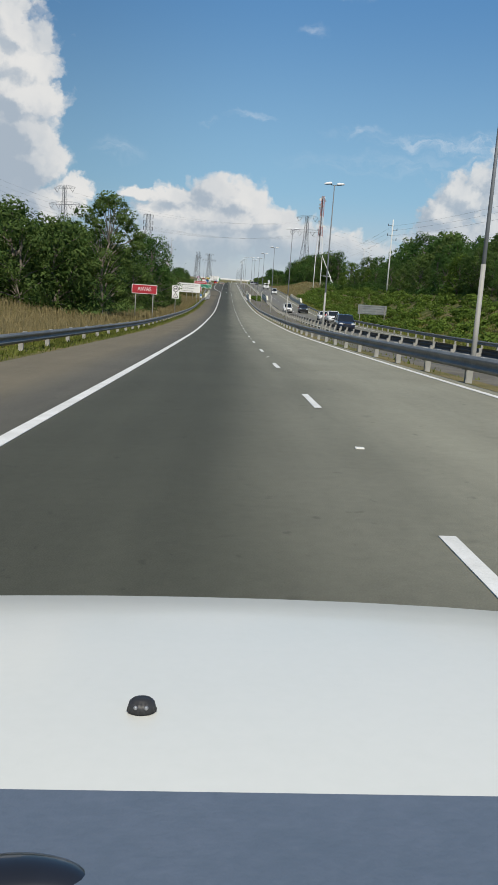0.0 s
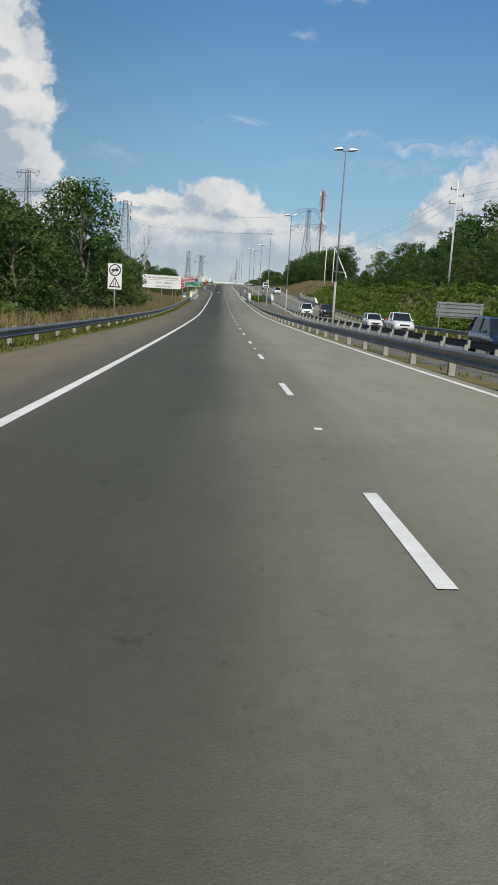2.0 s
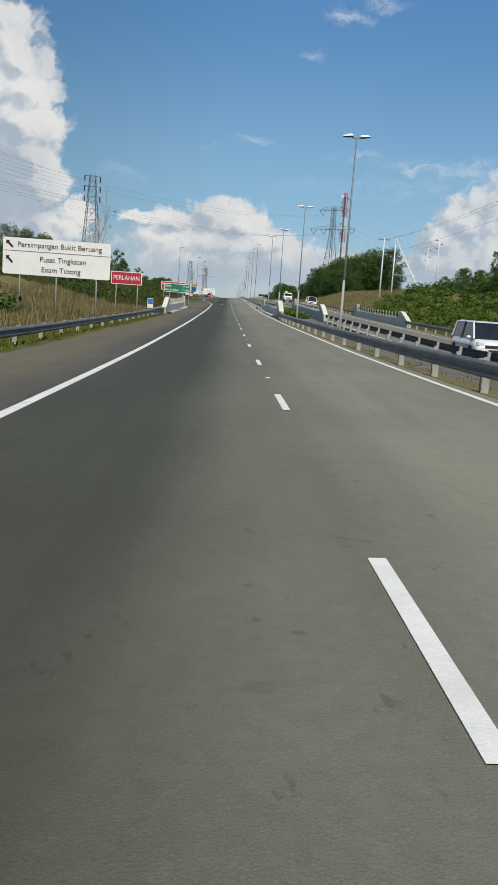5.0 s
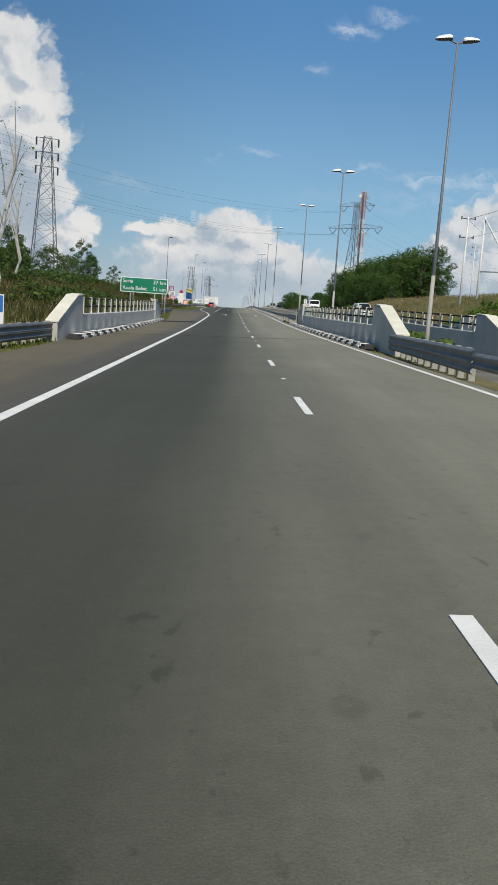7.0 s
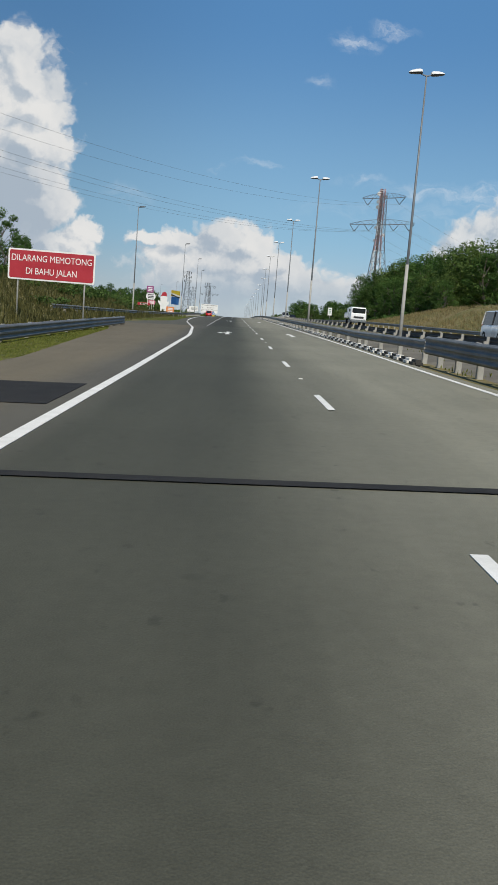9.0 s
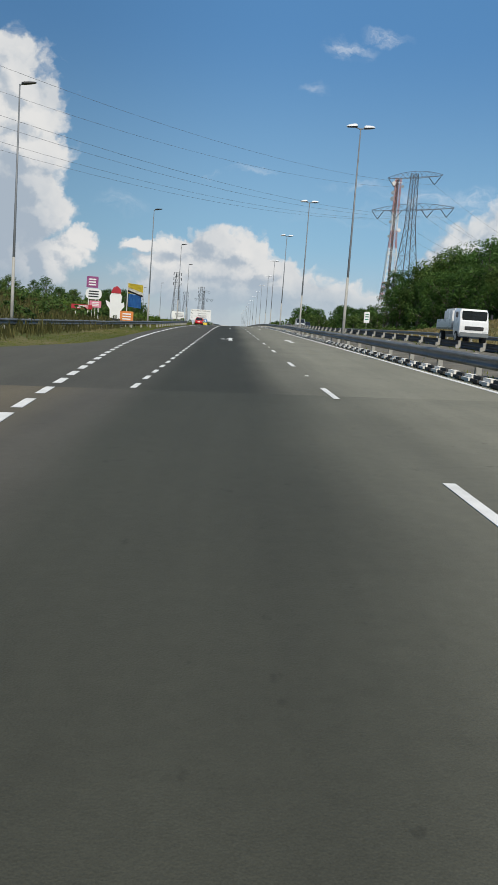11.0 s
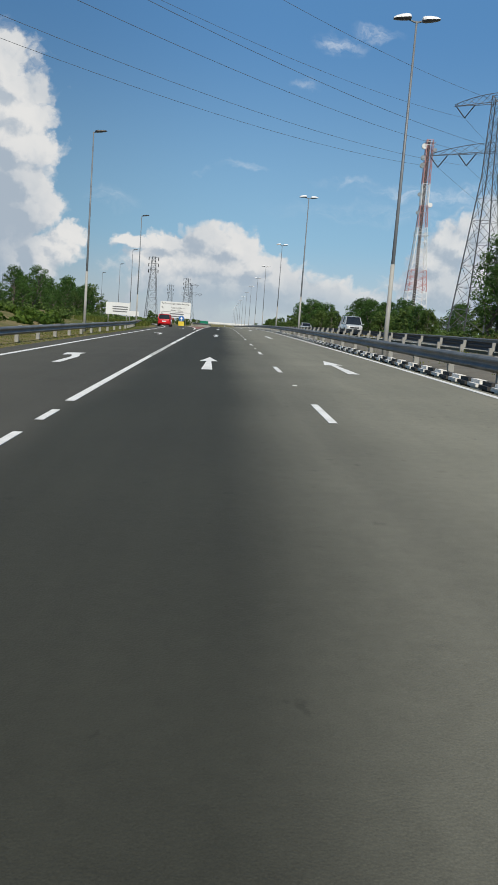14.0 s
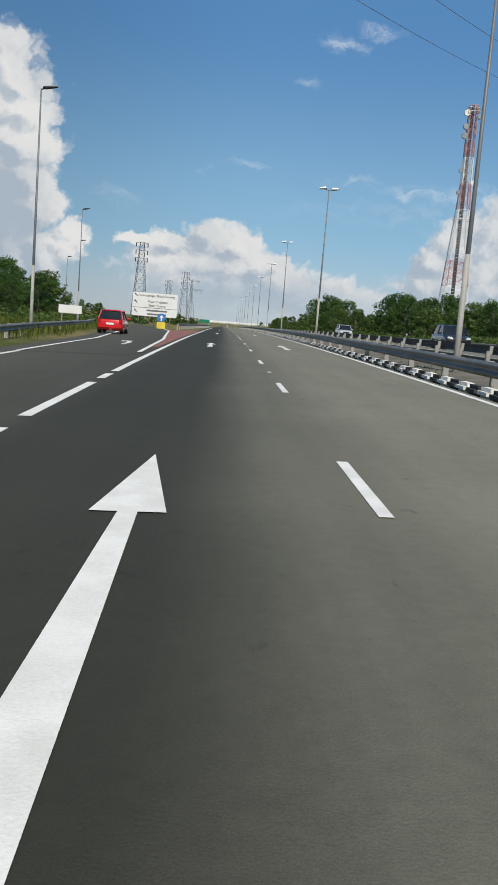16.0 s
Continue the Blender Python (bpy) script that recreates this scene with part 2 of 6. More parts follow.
M_WIRE = plain("conductor", (0.10, 0.105, 0.11), (0.16, 0.165, 0.17), 1.0, 0.6, 0.3)
M_SIGN_RED = plain("sign_red", (0.36, 0.022, 0.035), (0.44, 0.035, 0.05), 1.0, 0.45)
M_SIGN_WHITE = plain("sign_white", (0.74, 0.75, 0.74), (0.82, 0.82, 0.81), 1.0, 0.5)
M_SIGN_GREEN = plain("sign_green", (0.004, 0.16, 0.09), (0.01, 0.21, 0.12), 1.0, 0.45)
M_SIGN_BLUE = plain("sign_blue", (0.03, 0.14, 0.42), (0.05, 0.20, 0.50), 1.5, 0.45)
M_SIGN_BLACK = plain("sign_black", (0.012, 0.012, 0.012), (0.03, 0.03, 0.03), 2.0, 0.5)
M_SIGN_YELLOW = plain("sign_yellow", (0.70, 0.52, 0.04), (0.80, 0.62, 0.08), 2.0, 0.5)
M_SIGN_PINK = plain("sign_pink", (0.62, 0.16, 0.24), (0.72, 0.30, 0.38), 2.0, 0.5)
M_SIGN_PURPLE = plain("sign_purple", (0.22, 0.05, 0.16), (0.32, 0.09, 0.24), 2.0, 0.5)
M_SIGN_ORANGE = plain("sign_orange", (0.62, 0.18, 0.04), (0.72, 0.27, 0.07), 2.0, 0.5)
M_SIGN_GREY = plain("sign_back_aluminium", (0.28, 0.30, 0.31), (0.40, 0.42, 0.43), 1.0, 0.4, 0.5)
M_BARS = plain("faded_lettering", (0.10, 0.10, 0.11), (0.22, 0.22, 0.23), 6.0, 0.6)
M_TRUNK = plain("bark", (0.10, 0.085, 0.065), (0.21, 0.185, 0.15), 2.0, 0.9, bump=0.6, fine=25.0)
M_SLIM_TRUNK = plain("slender_bark", (0.15, 0.13, 0.10), (0.27, 0.24, 0.20), 2.0, 0.9, bump=0.5, fine=25.0)
M_PALE_TRUNK = plain("bleached_wood", (0.34, 0.32, 0.29), (0.52, 0.50, 0.46), 2.0, 0.9, bump=0.5, fine=25.0)
M_GLASS = plain("car_glass", (0.012, 0.015, 0.017), (0.02, 0.024, 0.027), 1.0, 0.12, 0.0, bump=0.0, extra={"Specular IOR Level": 0.8})
M_TYRE = plain("tyre_rubber", (0.012, 0.012, 0.012), (0.03, 0.03, 0.03), 6.0, 0.85)
M_RIM = plain("alloy_rim", (0.30, 0.30, 0.31), (0.42, 0.42, 0.43), 3.0, 0.35, 0.7)
M_TAIL = plain("tail_lamp_red", (0.30, 0.01, 0.01), (0.42, 0.02, 0.015), 5.0, 0.2)
M_HEAD = plain("headlamp_clear", (0.55, 0.57, 0.58), (0.75, 0.77, 0.78), 5.0, 0.15)
# sunlit top and shaded underside of the lanterns, put into lens and housing colours
M_LENS = plain("shaded_lamp_lens", (0.03, 0.034, 0.04), (0.07, 0.075, 0.085), 5.0, 0.2)
M_HOUSING = plain("lamp_housing", (0.66, 0.68, 0.69), (0.80, 0.81, 0.82), 3.0, 0.4)


def paint(name, c):
    return plain(name, tuple(0.92 * k for k in c), c, 0.8, 0.28, 0.0, bump=0.0, extra={"Coat Weight": 0.7, "Coat Roughness": 0.06})


M_BONNET = plain("bonnet_white", (0.68, 0.69, 0.635), (0.72, 0.725, 0.67), 0.8, 0.35, 0.0, bump=0.0, extra={"Coat Weight": 0.3, "Coat Roughness": 0.15})
M_CAR = {"red": paint("red_car_paint", (0.62, 0.015, 0.018)), "white": paint("white_car_paint", (0.78, 0.79, 0.79)), "silver": paint("silver_car_paint", (0.42, 0.44, 0.45)),
         "black": paint("black_car_paint", (0.016, 0.017, 0.020)), "navy": paint("navy_car_paint", (0.014, 0.02, 0.045)), "grey": paint("grey_car_paint", (0.18, 0.20, 0.21))}


def leaf(name, a, b, through=0.35):
    """Foliage: each leaf takes its own tone, and lets some light through."""
    m, n = material(name)
    tone = n.add("ShaderNodeNewGeometry").outputs["Random Per Island"]
    own = n.add("ShaderNodeObjectInfo").outputs["Random"]
    co = n.add("ShaderNodeTexCoord").outputs["Object"]
    clump = n.noise(co, 0.45, 3.0)
    f = n.math("ADD", n.math("MULTIPLY", tone, 0.45), n.math("ADD", n.math("MULTIPLY", clump, 0.45), n.math("MULTIPLY", own, 0.25)))
    colour = n.mix(n.smooth(f, 0.2, 0.95), (*a, 1), (*b, 1))
    top = n.add("ShaderNodeBsdfPrincipled", {"Base Color": colour, "Roughness": 0.65, "Specular IOR Level": 0.18})
    back = n.add("ShaderNodeBsdfTranslucent", {0: colour})
    both = n.add("ShaderNodeMixShader", {0: through, 1: top.outputs[0], 2: back.outputs[0]})
    n.add("ShaderNodeOutputMaterial", {0: both.outputs[0]})
    return m


M_LEAF = leaf("leaves_dark_green", (0.042, 0.092, 0.022), (0.112, 0.208, 0.050), 0.45)
M_LEAF_2 = leaf("leaves_olive_green", (0.056, 0.104, 0.025), (0.146, 0.215, 0.056), 0.45)
M_LEAF_3 = leaf("leaves_bright_green", (0.062, 0.122, 0.018), (0.170, 0.250, 0.045), 0.45)
M_STRAW = leaf("dry_grass", (0.140, 0.118, 0.050), (0.35, 0.285, 0.14), 0.35)
M_SEDGE = leaf("dull_sedge", (0.050, 0.056, 0.018), (0.17, 0.155, 0.056), 0.35)
M_BLADE = leaf("green_grass", (0.075, 0.105, 0.018), (0.20, 0.22, 0.05), 0.35)


def ground_material():
    """Verges: green, straw and bare soil in patches."""
    m, n = material("verge_ground")
    co = n.add("ShaderNodeTexCoord").outputs["Object"]
    a, b, c = n.noise(co, 0.05, 4.0, 0.6), n.noise(co, 0.6, 4.0, 0.6), n.noise(co, 9.0, 4.0, 0.65)
    f = n.math("ADD", n.math("MULTIPLY", a, 0.55), n.math("ADD", n.math("MULTIPLY", b, 0.3), n.math("MULTIPLY", c, 0.25)))
    colour = n.mix(n.smooth(f, 0.42, 0.66), (0.080, 0.100, 0.026, 1), (0.22, 0.18, 0.085, 1))
    colour = n.mix(n.smooth(n.math("ADD", c, n.math("MULTIPLY", b, 0.6)), 0.86, 1.05), colour, (0.21, 0.165, 0.105, 1))
    finish(n, colour, 0.95, 0.0, c, 0.8, 0.12, {"Specular IOR Level": 0.15})
    return m


M_GROUND = ground_material()
M_GRAVEL = plain("median_gravel", (0.085, 0.078, 0.06), (0.18, 0.165, 0.13), 0.8, 0.95, bump=0.7, fine=30.0)
M_TURF = plain("short_turf", (0.075, 0.10, 0.022), (0.17, 0.17, 0.055), 0.7, 0.95, bump=0.8, fine=18.0)


# ---- helpers for meshes ----
def part(name, bm, mat, parent=None, label="", smooth=False):
    """Links a bmesh as one mesh object, under a thing or a part."""
    me = bpy.data.meshes.new(name)
    bm.to_mesh(me)
    bm.free()
    me.materials.append(mat)
    if smooth:
        me.polygons.foreach_set("use_smooth", [True] * len(me.polygons))
    ob = new(name, me)
    ob.parent = parent
    if label:
        ob["label"] = label
    return ob


def arrays(name, verts, faces, mat, parent=None, smooth=False, normals=None):
    me = bpy.data.meshes.new(name)
    me.from_pydata([tuple(q) for q in np.asarray(verts).tolist()], [], [tuple(f) for f in faces])
    me.materials.append(mat)
    if smooth:
        me.polygons.foreach_set("use_smooth", [True] * len(me.polygons))
    if normals is not None:
        me.polygons.foreach_set("use_smooth", [True] * len(me.polygons))
        me.normals_split_custom_set_from_vertices(np.asarray(normals).tolist())
    ob = new(name, me)
    ob.parent = parent
    return ob


def thing(name, m, label, category, group="", kind=""):
    ob = new(name)
    ob.empty_display_size = 0.3
    ob.matrix_basis = m
    return tagged(ob, label, category, group, kind)


def shared(name, ob, m, parent):
    """One more piece on the mesh of another."""
    o = new(name, ob.data)
    o.parent, o.matrix_basis = parent, m
    return o


def box(bm, c, s, bevel=0.0, rz=0.0, ry=0.0):
    m = pose(*c, 0, ry, rz) @ Matrix.Diagonal((*s, 1))
    made = bmesh.ops.create_cube(bm, size=1.0, matrix=m)["verts"]
    if bevel:
        edges = list({e for w in made for e in w.link_edges})
        bmesh.ops.bevel(bm, geom=edges, offset=bevel, segments=2, affect="EDGES")
    return bm


def bar(bm, a, b, r0, r1=None, seg=6):
    """A straight round or square bar from a to b."""
    a, b = Vector(a), Vector(b)
    r1 = r0 if r1 is None else r1
    turn = (b - a).to_track_quat("Z", "Y").to_matrix().to_4x4()
    bmesh.ops.create_cone(bm, cap_ends=True, segments=seg, radius1=r0, radius2=r1, depth=(b - a).length, matrix=Matrix.Translation((a + b) / 2) @ turn)
    return bm


def ball(bm, c, s, seg=10):
    bmesh.ops.create_uvsphere(bm, u_segments=seg, v_segments=max(6, seg - 3), radius=1.0, matrix=pose(*c) @ Matrix.Diagonal((*s, 1)))
    return bm


def board(bm, points, depth):
    """A flat plate with this outline in x and z, facing -y, with thickness."""
    front = [bm.verts.new((x, 0, z)) for x, z in points]
    back = [bm.verts.new((x, depth, z)) for x, z in points]
    bm.faces.new(front)
    bm.faces.new(back[::-1])
    for i in range(len(points)):
        j = (i + 1) % len(points)
        bm.faces.new((front[j], front[i], back[i], back[j]))
    bmesh.ops.recalc_face_normals(bm, faces=bm.faces)
    return bm


def rounded(w, h, r, cx=0.0, cz=0.0, n=4):
    out = []
    for sx, sz, a0 in ((1, 1, 0), (-1, 1, 90), (-1, -1, 180), (1, -1, 270)):
        for i in range(n + 1):
            a = radians(a0 + 90 * i / n)
            out.append((cx + sx * (w / 2 - r) + r * math.cos(a), cz + sz * (h / 2 - r) + r * math.sin(a)))
    return out


def disc(r, cx=0.0, cz=0.0, n=20):
    return [(cx + r * math.cos(6.2832 * i / n), cz + r * math.sin(6.2832 * i / n)) for i in range(n)]


# ---- the lie of the land ----
CS = 0.0364                                     # crossfall of the near carriageway
GRADE = [(-140, 10.2), (-63, 6.9), (-42, 5.98), (-21, 5.07), (0, 4.18), (21.1, 3.22), (42.2, 2.31), (63.3, 1.48), (84.4, 0.83), (105.5, 0.25), (126.6, -0.26), (147.7, -0.70), (168.8, -0.97),
         (189.9, -1.08), (211, -1.14), (232.1, -1.14), (253.2, -1.10), (274.3, -0.98), (295.4, -0.77), (316.5, -0.58), (337.6, -0.41), (358.7, -0.23), (379.8, -0.07), (400.9, 0.12),
         (422, 0.23), (443.1, 0.31), (464.2, 0.37), (485, 0.37), (540, 0.15), (600, -0.2), (680, -0.8), (780, -1.6), (900, -2.6), (1200, -5.4), (1600, -9.5), (2400, -14), (5200, -20)]
GY, GZ = np.array([a for a, _ in GRADE]), np.array([b for _, b in GRADE])
GM = np.gradient(GZ, GY)


def road_z(y):
    """Height of the near carriageway's lane line."""
    y = np.asarray(y, float)
    i = np.clip(np.searchsorted(GY, y) - 1, 0, len(GY) - 2)
    h = GY[i + 1] - GY[i]
    t = np.clip((y - GY[i]) / h, 0, 1)
    return ((2 * t**3 - 3 * t**2 + 1) * GZ[i] + (t**3 - 2 * t**2 + t) * h * GM[i] + (-2 * t**3 + 3 * t**2) * GZ[i + 1] + (t**3 - t**2) * h * GM[i + 1])


def bend(y):
    """Sideways drift of the lane line, which is nearly straight."""
    return np.interp(y, [-50, 40, 85, 140, 200, 260, 320, 390, 480, 600], [0, 0, 0.09, 0.16, 0.07, -0.08, -0.18, -0.26, -0.16, 0])


def deck(x, y):
    """Surface of the near carriageway; x counts from the lane line."""
    return road_z(y) + CS * np.asarray(x, float)


def other(x, y):
    """Surface of the far carriageway."""
    return road_z(y) + np.interp(y, [0, 130, 180, 230, 300, 380, 450, 600], [-0.2, -0.25, -0.45, 0.0, 0.5, 0.6, 0.42, 0.25]) - 0.02 * (np.asarray(x, float) - 12.6)


PAVED = [(-140, -6.72), (226, -6.72), (231, -6.95), (273, -6.6), (277, -6.45), (290, -7.3), (306, -8.3), (318, -10.2), (328, -11.4), (338, -10.2), (348, -7.6), (360, -7.7), (390, -8.2), (470, -8.3), (482, -4.2), (1000, -4.4), (5200, -4.4)]


def paved(y):
    return np.interp(y, [a for a, _ in PAVED], [b for _, b in PAVED])


def land(x, y):
    """Height of the ground."""
    x, y = np.asarray(x, float), np.asarray(y, float)
    z = road_z(y)
    left_edge = z - 0.30
    rise_l = np.interp(y, [-100, 60, 150, 230, 290, 360, 400, 470, 600, 900], [1.2, 1.5, 1.6, 2.6, 3.0, 3.2, 1.8, 1.0, 0.8, 0.5])
    rise_r = np.interp(y, [-100, 40, 90, 200, 280, 330, 400, 470, 560, 900], [4.0, 4.5, 5.5, 6.5, 5.0, 4.6, 4.2, 1.2, 0.8, 0.5])
    start_l = np.interp(y, [-100, 320, 400, 470, 500, 560, 620], [-10.0, -10.5, -11.5, -11.5, -13, -26, -38])
    def s(t):
        t = np.clip(t, 0, 1)
        return t * t * (3 - 2 * t)
    zl = left_edge + rise_l * s((start_l - x) / 14) + 1.6 * s((-26 - x) / 60)
    zr = other(18.0, y) - 0.12 + rise_r * s((x - 20.5) / 15) + 3.0 * s((x - 40) / 60) * (rise_r > 2)
    under = z + CS * np.clip(x, -9, 4) - np.where(x > paved(y) + 0.3, 0.14, 0.03)
    f = np.clip((x - 4.0) / 5.0, 0, 1)
    middle = (z + CS * 4 - 0.05) * (1 - f) + (other(9.0, y) - 0.05) * f
    opp = other(x, y) - 0.14
    out = np.where(x < start_l, zl, np.where(x < -8.4, np.minimum(left_edge, under), np.where(x < 4.0, under, np.where(x < 9.0, middle, np.where(x < 18.6, opp, zr)))))
    out = np.where((x < start_l) & (out < left_edge), left_edge, out)
    far = s((np.abs(x) - 120) / 500)
    return out * (1 - far) + (z * 0.2 - 4) * far


def lattice_xy(xs, ys):
    X, Y = np.meshgrid(xs, ys)
    a, b = len(ys), len(xs)
    i = np.arange(a * b).reshape(a, b)
    return X, Y, np.stack([i[:-1, :-1], i[:-1, 1:], i[1:, 1:], i[1:, :-1]], -1).reshape(-1, 4)


def steps(y0, y1, near=3.0):
    n = max(2, int(round((y1 - y0) / near)) + 1)
    return np.linspace(y0, y1, n)


# ground
xs = np.array([-4000, -1500, -700, -350, -200, -130, -90, -70, -56, -46, -38, -32, -28, -25, -22.5, -20, -18, -16, -14, -12.5, -11.5, -10.6, -9.8, -9.0, -8.4, -7.9, -7.4, -7.0, -6.6, -6.0, -4, -2, 2, 4.0, 5.5, 7.5, 9.0, 12, 16, 18.6,
               19.6, 20.6, 22, 23.5, 25, 27, 29, 31, 33, 36, 40, 45, 52, 60, 75, 100, 140, 200, 350, 700, 1500, 4000])
ys = np.concatenate([[-900, -400], np.arange(-140, 680, 4.0), np.arange(690, 1700, 30), [1800, 2400, 3200, 4900]])
X, Y, quads = lattice_xy(xs, ys)
Z = land(X, Y)
bumps = np.array([[noise.noise((a * 0.11, b * 0.11, 3.0)) for a, b in zip(ra, rb)] for ra, rb in zip(X, Y)])
soft = np.clip((np.abs(X - 5) - 15) / 10, 0, 1)
Z = Z + bumps * 0.45 * soft
ground = arrays("ground", np.stack([X, Y, Z], -1).reshape(-1, 3), quads, M_GROUND, smooth=True)
tagged(ground, "grassy verges and low hills, dry and green in patches", "ground", kind="structure")


def ribbon(name, mat, left, right, y0, y1, zf, n=6, lift=0.0, near=3.0, thick=0.12):
    """A paved strip between two edges, following the grade, with a shallow side face."""
    yy = steps(y0, y1, near)
    rows = []
    for y in yy:
        a, b = (left(y) if callable(left) else left), (right(y) if callable(right) else right)
        x = np.linspace(a, b, n)
        z = zf(x, y) + lift
        row = np.stack([x + bend(y), np.full(n, y), z], -1)
        lo = row[[0, -1]] - [0, 0, thick]
        rows.append(np.concatenate([lo[:1], row, lo[1:]]))
    a, b = len(yy), n + 2
    i = np.arange(a * b).reshape(a, b)
    q = np.stack([i[:-1, :-1], i[:-1, 1:], i[1:, 1:], i[1:, :-1]], -1).reshape(-1, 4)
    return arrays(name, np.concatenate(rows), q, mat)


tagged(ribbon("road", M_ROAD, paved, 3.75, -140, 326, deck, 10), "two-lane asphalt carriageway, dark worn left lane and brown shoulder", "road", kind="structure")
tagged(ribbon("road_widened", M_ROAD_3, paved, 3.6, 326, 640, deck, 10), "three-lane grey asphalt carriageway with dark middle lane", "road", kind="structure")
tagged(ribbon("road_ahead", M_ROAD_3, paved, 3.6, 640, 2300, deck, 6, near=25), "straight asphalt carriageway running over the crest", "road", kind="structure")
tagged(ribbon("road_opposite", M_OPP, 9.15, 18.3, -140, 640, other, 6), "opposite grey asphalt carriageway", "road", kind="structure")
tagged(ribbon("road_opposite_ahead", M_OPP, 9.15, 18.3, 640, 2300, other, 4, near=25), "opposite asphalt carriageway in the distance", "road", kind="structure")
tagged(ribbon("median", M_GRAVEL, 3.78, 9.12, -140, 640, lambda x, y: land(x, y) + 0.03, 5), "gravelly median strip between the carriageways", "median", kind="structure")


def ramp_l(y):
    return np.interp(y, [470, 488, 520, 560, 610, 660], [-8.3, -8.6, -10.9, -16, -25, -36])


def ramp_r(y):
    return np.interp(y, [470, 490, 530, 560, 610, 660], [-3.9, -4.4, -6.6, -9.6, -17, -27])


tagged(ribbon("exit_ramp", M_ROAD_3, ramp_l, ramp_r, 470, 660, lambda x, y: deck(np.maximum(x, -9), y), 6, 0.006), "asphalt exit ramp curving away", "road", kind="structure")
tagged(ribbon("gore", M_RED, lambda y: ramp_r(y) + 0.1, -3.7, 478, 541, deck, 4, 0.012), "red painted gore between exit ramp and road", "road", kind="structure")


# ---- road markings ----
def strip(name, mat, xa, xb, y0, y1, zf=deck, lift=0.008, parent=None, near=3.0, n=2):
    ob = ribbon(name, mat, xa, xb, y0, y1, zf, n, lift, near, 0.006)
    ob.parent = parent
    return ob


CYCLE, PHASE, DASH = 9.495, 4.788, 2.22
lane_line = tagged(new("lane_line"), "broken white lane line of separate painted dashes", "lane line", kind="structure")
for k in range(-8, 100):
    y = PHASE + CYCLE * k
    strip("dash", M_PAINT, -0.057, 0.046, y - DASH, y, parent=lane_line, near=2.3)
opposite_line = tagged(new("lane_line_opposite"), "broken white lane line on the opposite carriageway", "lane line", kind="structure")
for k in range(-4, 70):
    strip("dash", M_PAINT, 12.9, 13.02, CYCLE * k, CYCLE * k + 2.2, other, parent=opposite_line, near=2.3)
EDGE = [(-140, -3.48), (40, -3.48), (95, -3.55), (235, -3.55), (262, -3.50), (300, -3.52), (318, -4.2), (340, -5.7), (348, -6.15), (357, -6.55), (373, -7.0), (390, -7.18), (470, -7.3), (488, -7.5), (520, -9.9), (560, -15.0), (610, -24), (655, -34.3)]


def edge_x(y):
    return np.interp(y, [a for a, _ in EDGE], [b for _, b in EDGE])


tagged(strip("edge_line_left", M_PAINT, lambda y: edge_x(y) - 0.085, lambda y: edge_x(y) + 0.085, -140, 322, deck, 0.009), "solid white edge line of the carriageway", "edge line", kind="structure")
taper = tagged(new("taper_line"), "short white dashes across the mouth of the exit lane", "edge line", kind="structure")
for y in np.arange(322.6, 354.4, 2.07):
    strip("dash", M_PAINT, lambda q: edge_x(q) - 0.075, lambda q: edge_x(q) + 0.075, y, y + 1.25, parent=taper, near=1.0)
tagged(strip("edge_line_exit", M_PAINT, lambda y: edge_x(y) - 0.085, lambda y: edge_x(y) + 0.085, 356.0, 470, deck, 0.009), "solid white edge line of the exit lane", "edge line", kind="structure")
tagged(strip("ramp_edge_line", M_PAINT, lambda y: edge_x(y) - 0.085, lambda y: edge_x(y) + 0.085, 470, 655, lambda x, y: deck(np.maximum(x, -9), y), 0.028), "solid white edge line of the exit ramp", "edge line", kind="structure")
tagged(strip("edge_line_right", M_PAINT, 3.33, 3.46, -140, 900), "solid white edge line beside the median", "edge line", kind="structure")
tagged(strip("edge_line_far_left", M_PAINT, 9.5, 9.64, -140, 640, other), "solid white edge line of the opposite carriageway", "edge line", kind="structure")
tagged(strip("edge_line_far_right", M_PAINT, 16.6, 16.74, -140, 640, other), "solid white edge line of the opposite carriageway", "edge line", kind="structure")
exit_line = tagged(new("exit_lane_line"), "white exit lane line of short dashes turning solid", "lane line", kind="structure")
for k in range(-16, 21):
    y = 360.46 + 2.0715 * k
    strip("dash", M_PAINT, -3.46, -3.36, y - 1.06, y, parent=exit_line, near=2.0)
strip("solid_line", M_PAINT, -3.50, -3.37, 403.0, 417.0, parent=exit_line)
strip("worn_line", M_WORN, -3.52, -3.36, 417.1, 428.0, parent=exit_line)
for y0, y1 in ((428.2, 431.6), (432.1, 442.4), (443.6, 452.5), (453.6, 459.0), (460.0, 461.4), (462.2, 640)):
    strip("solid_line", M_PAINT, -3.52, -3.36, y0, y1, parent=exit_line)
strip("solid_line", M_PAINT, lambda y: ramp_r(y) + 0.02, lambda y: ramp_r(y) + 0.18, 472, 560, parent=exit_line, lift=0.03)


def flat_shape(name, points, x0, y0, parent=None, zf=deck, lift=0.009):
    """A painted shape on the road, cut along the grade by its own corners."""
    bm = bmesh.new()
    vs = [bm.verts.new((x0 + x + float(bend(y0)), y0 + y, float(zf(x0 + x, y0 + y)) + lift)) for x, y in points]
    bm.faces.new(vs)
    bmesh.ops.recalc_face_normals(bm, faces=bm.faces)
    if bm.faces[:][0].normal.z < 0:
        bmesh.ops.reverse_faces(bm, faces=bm.faces)
    return part(name, bm, M_PAINT, parent)


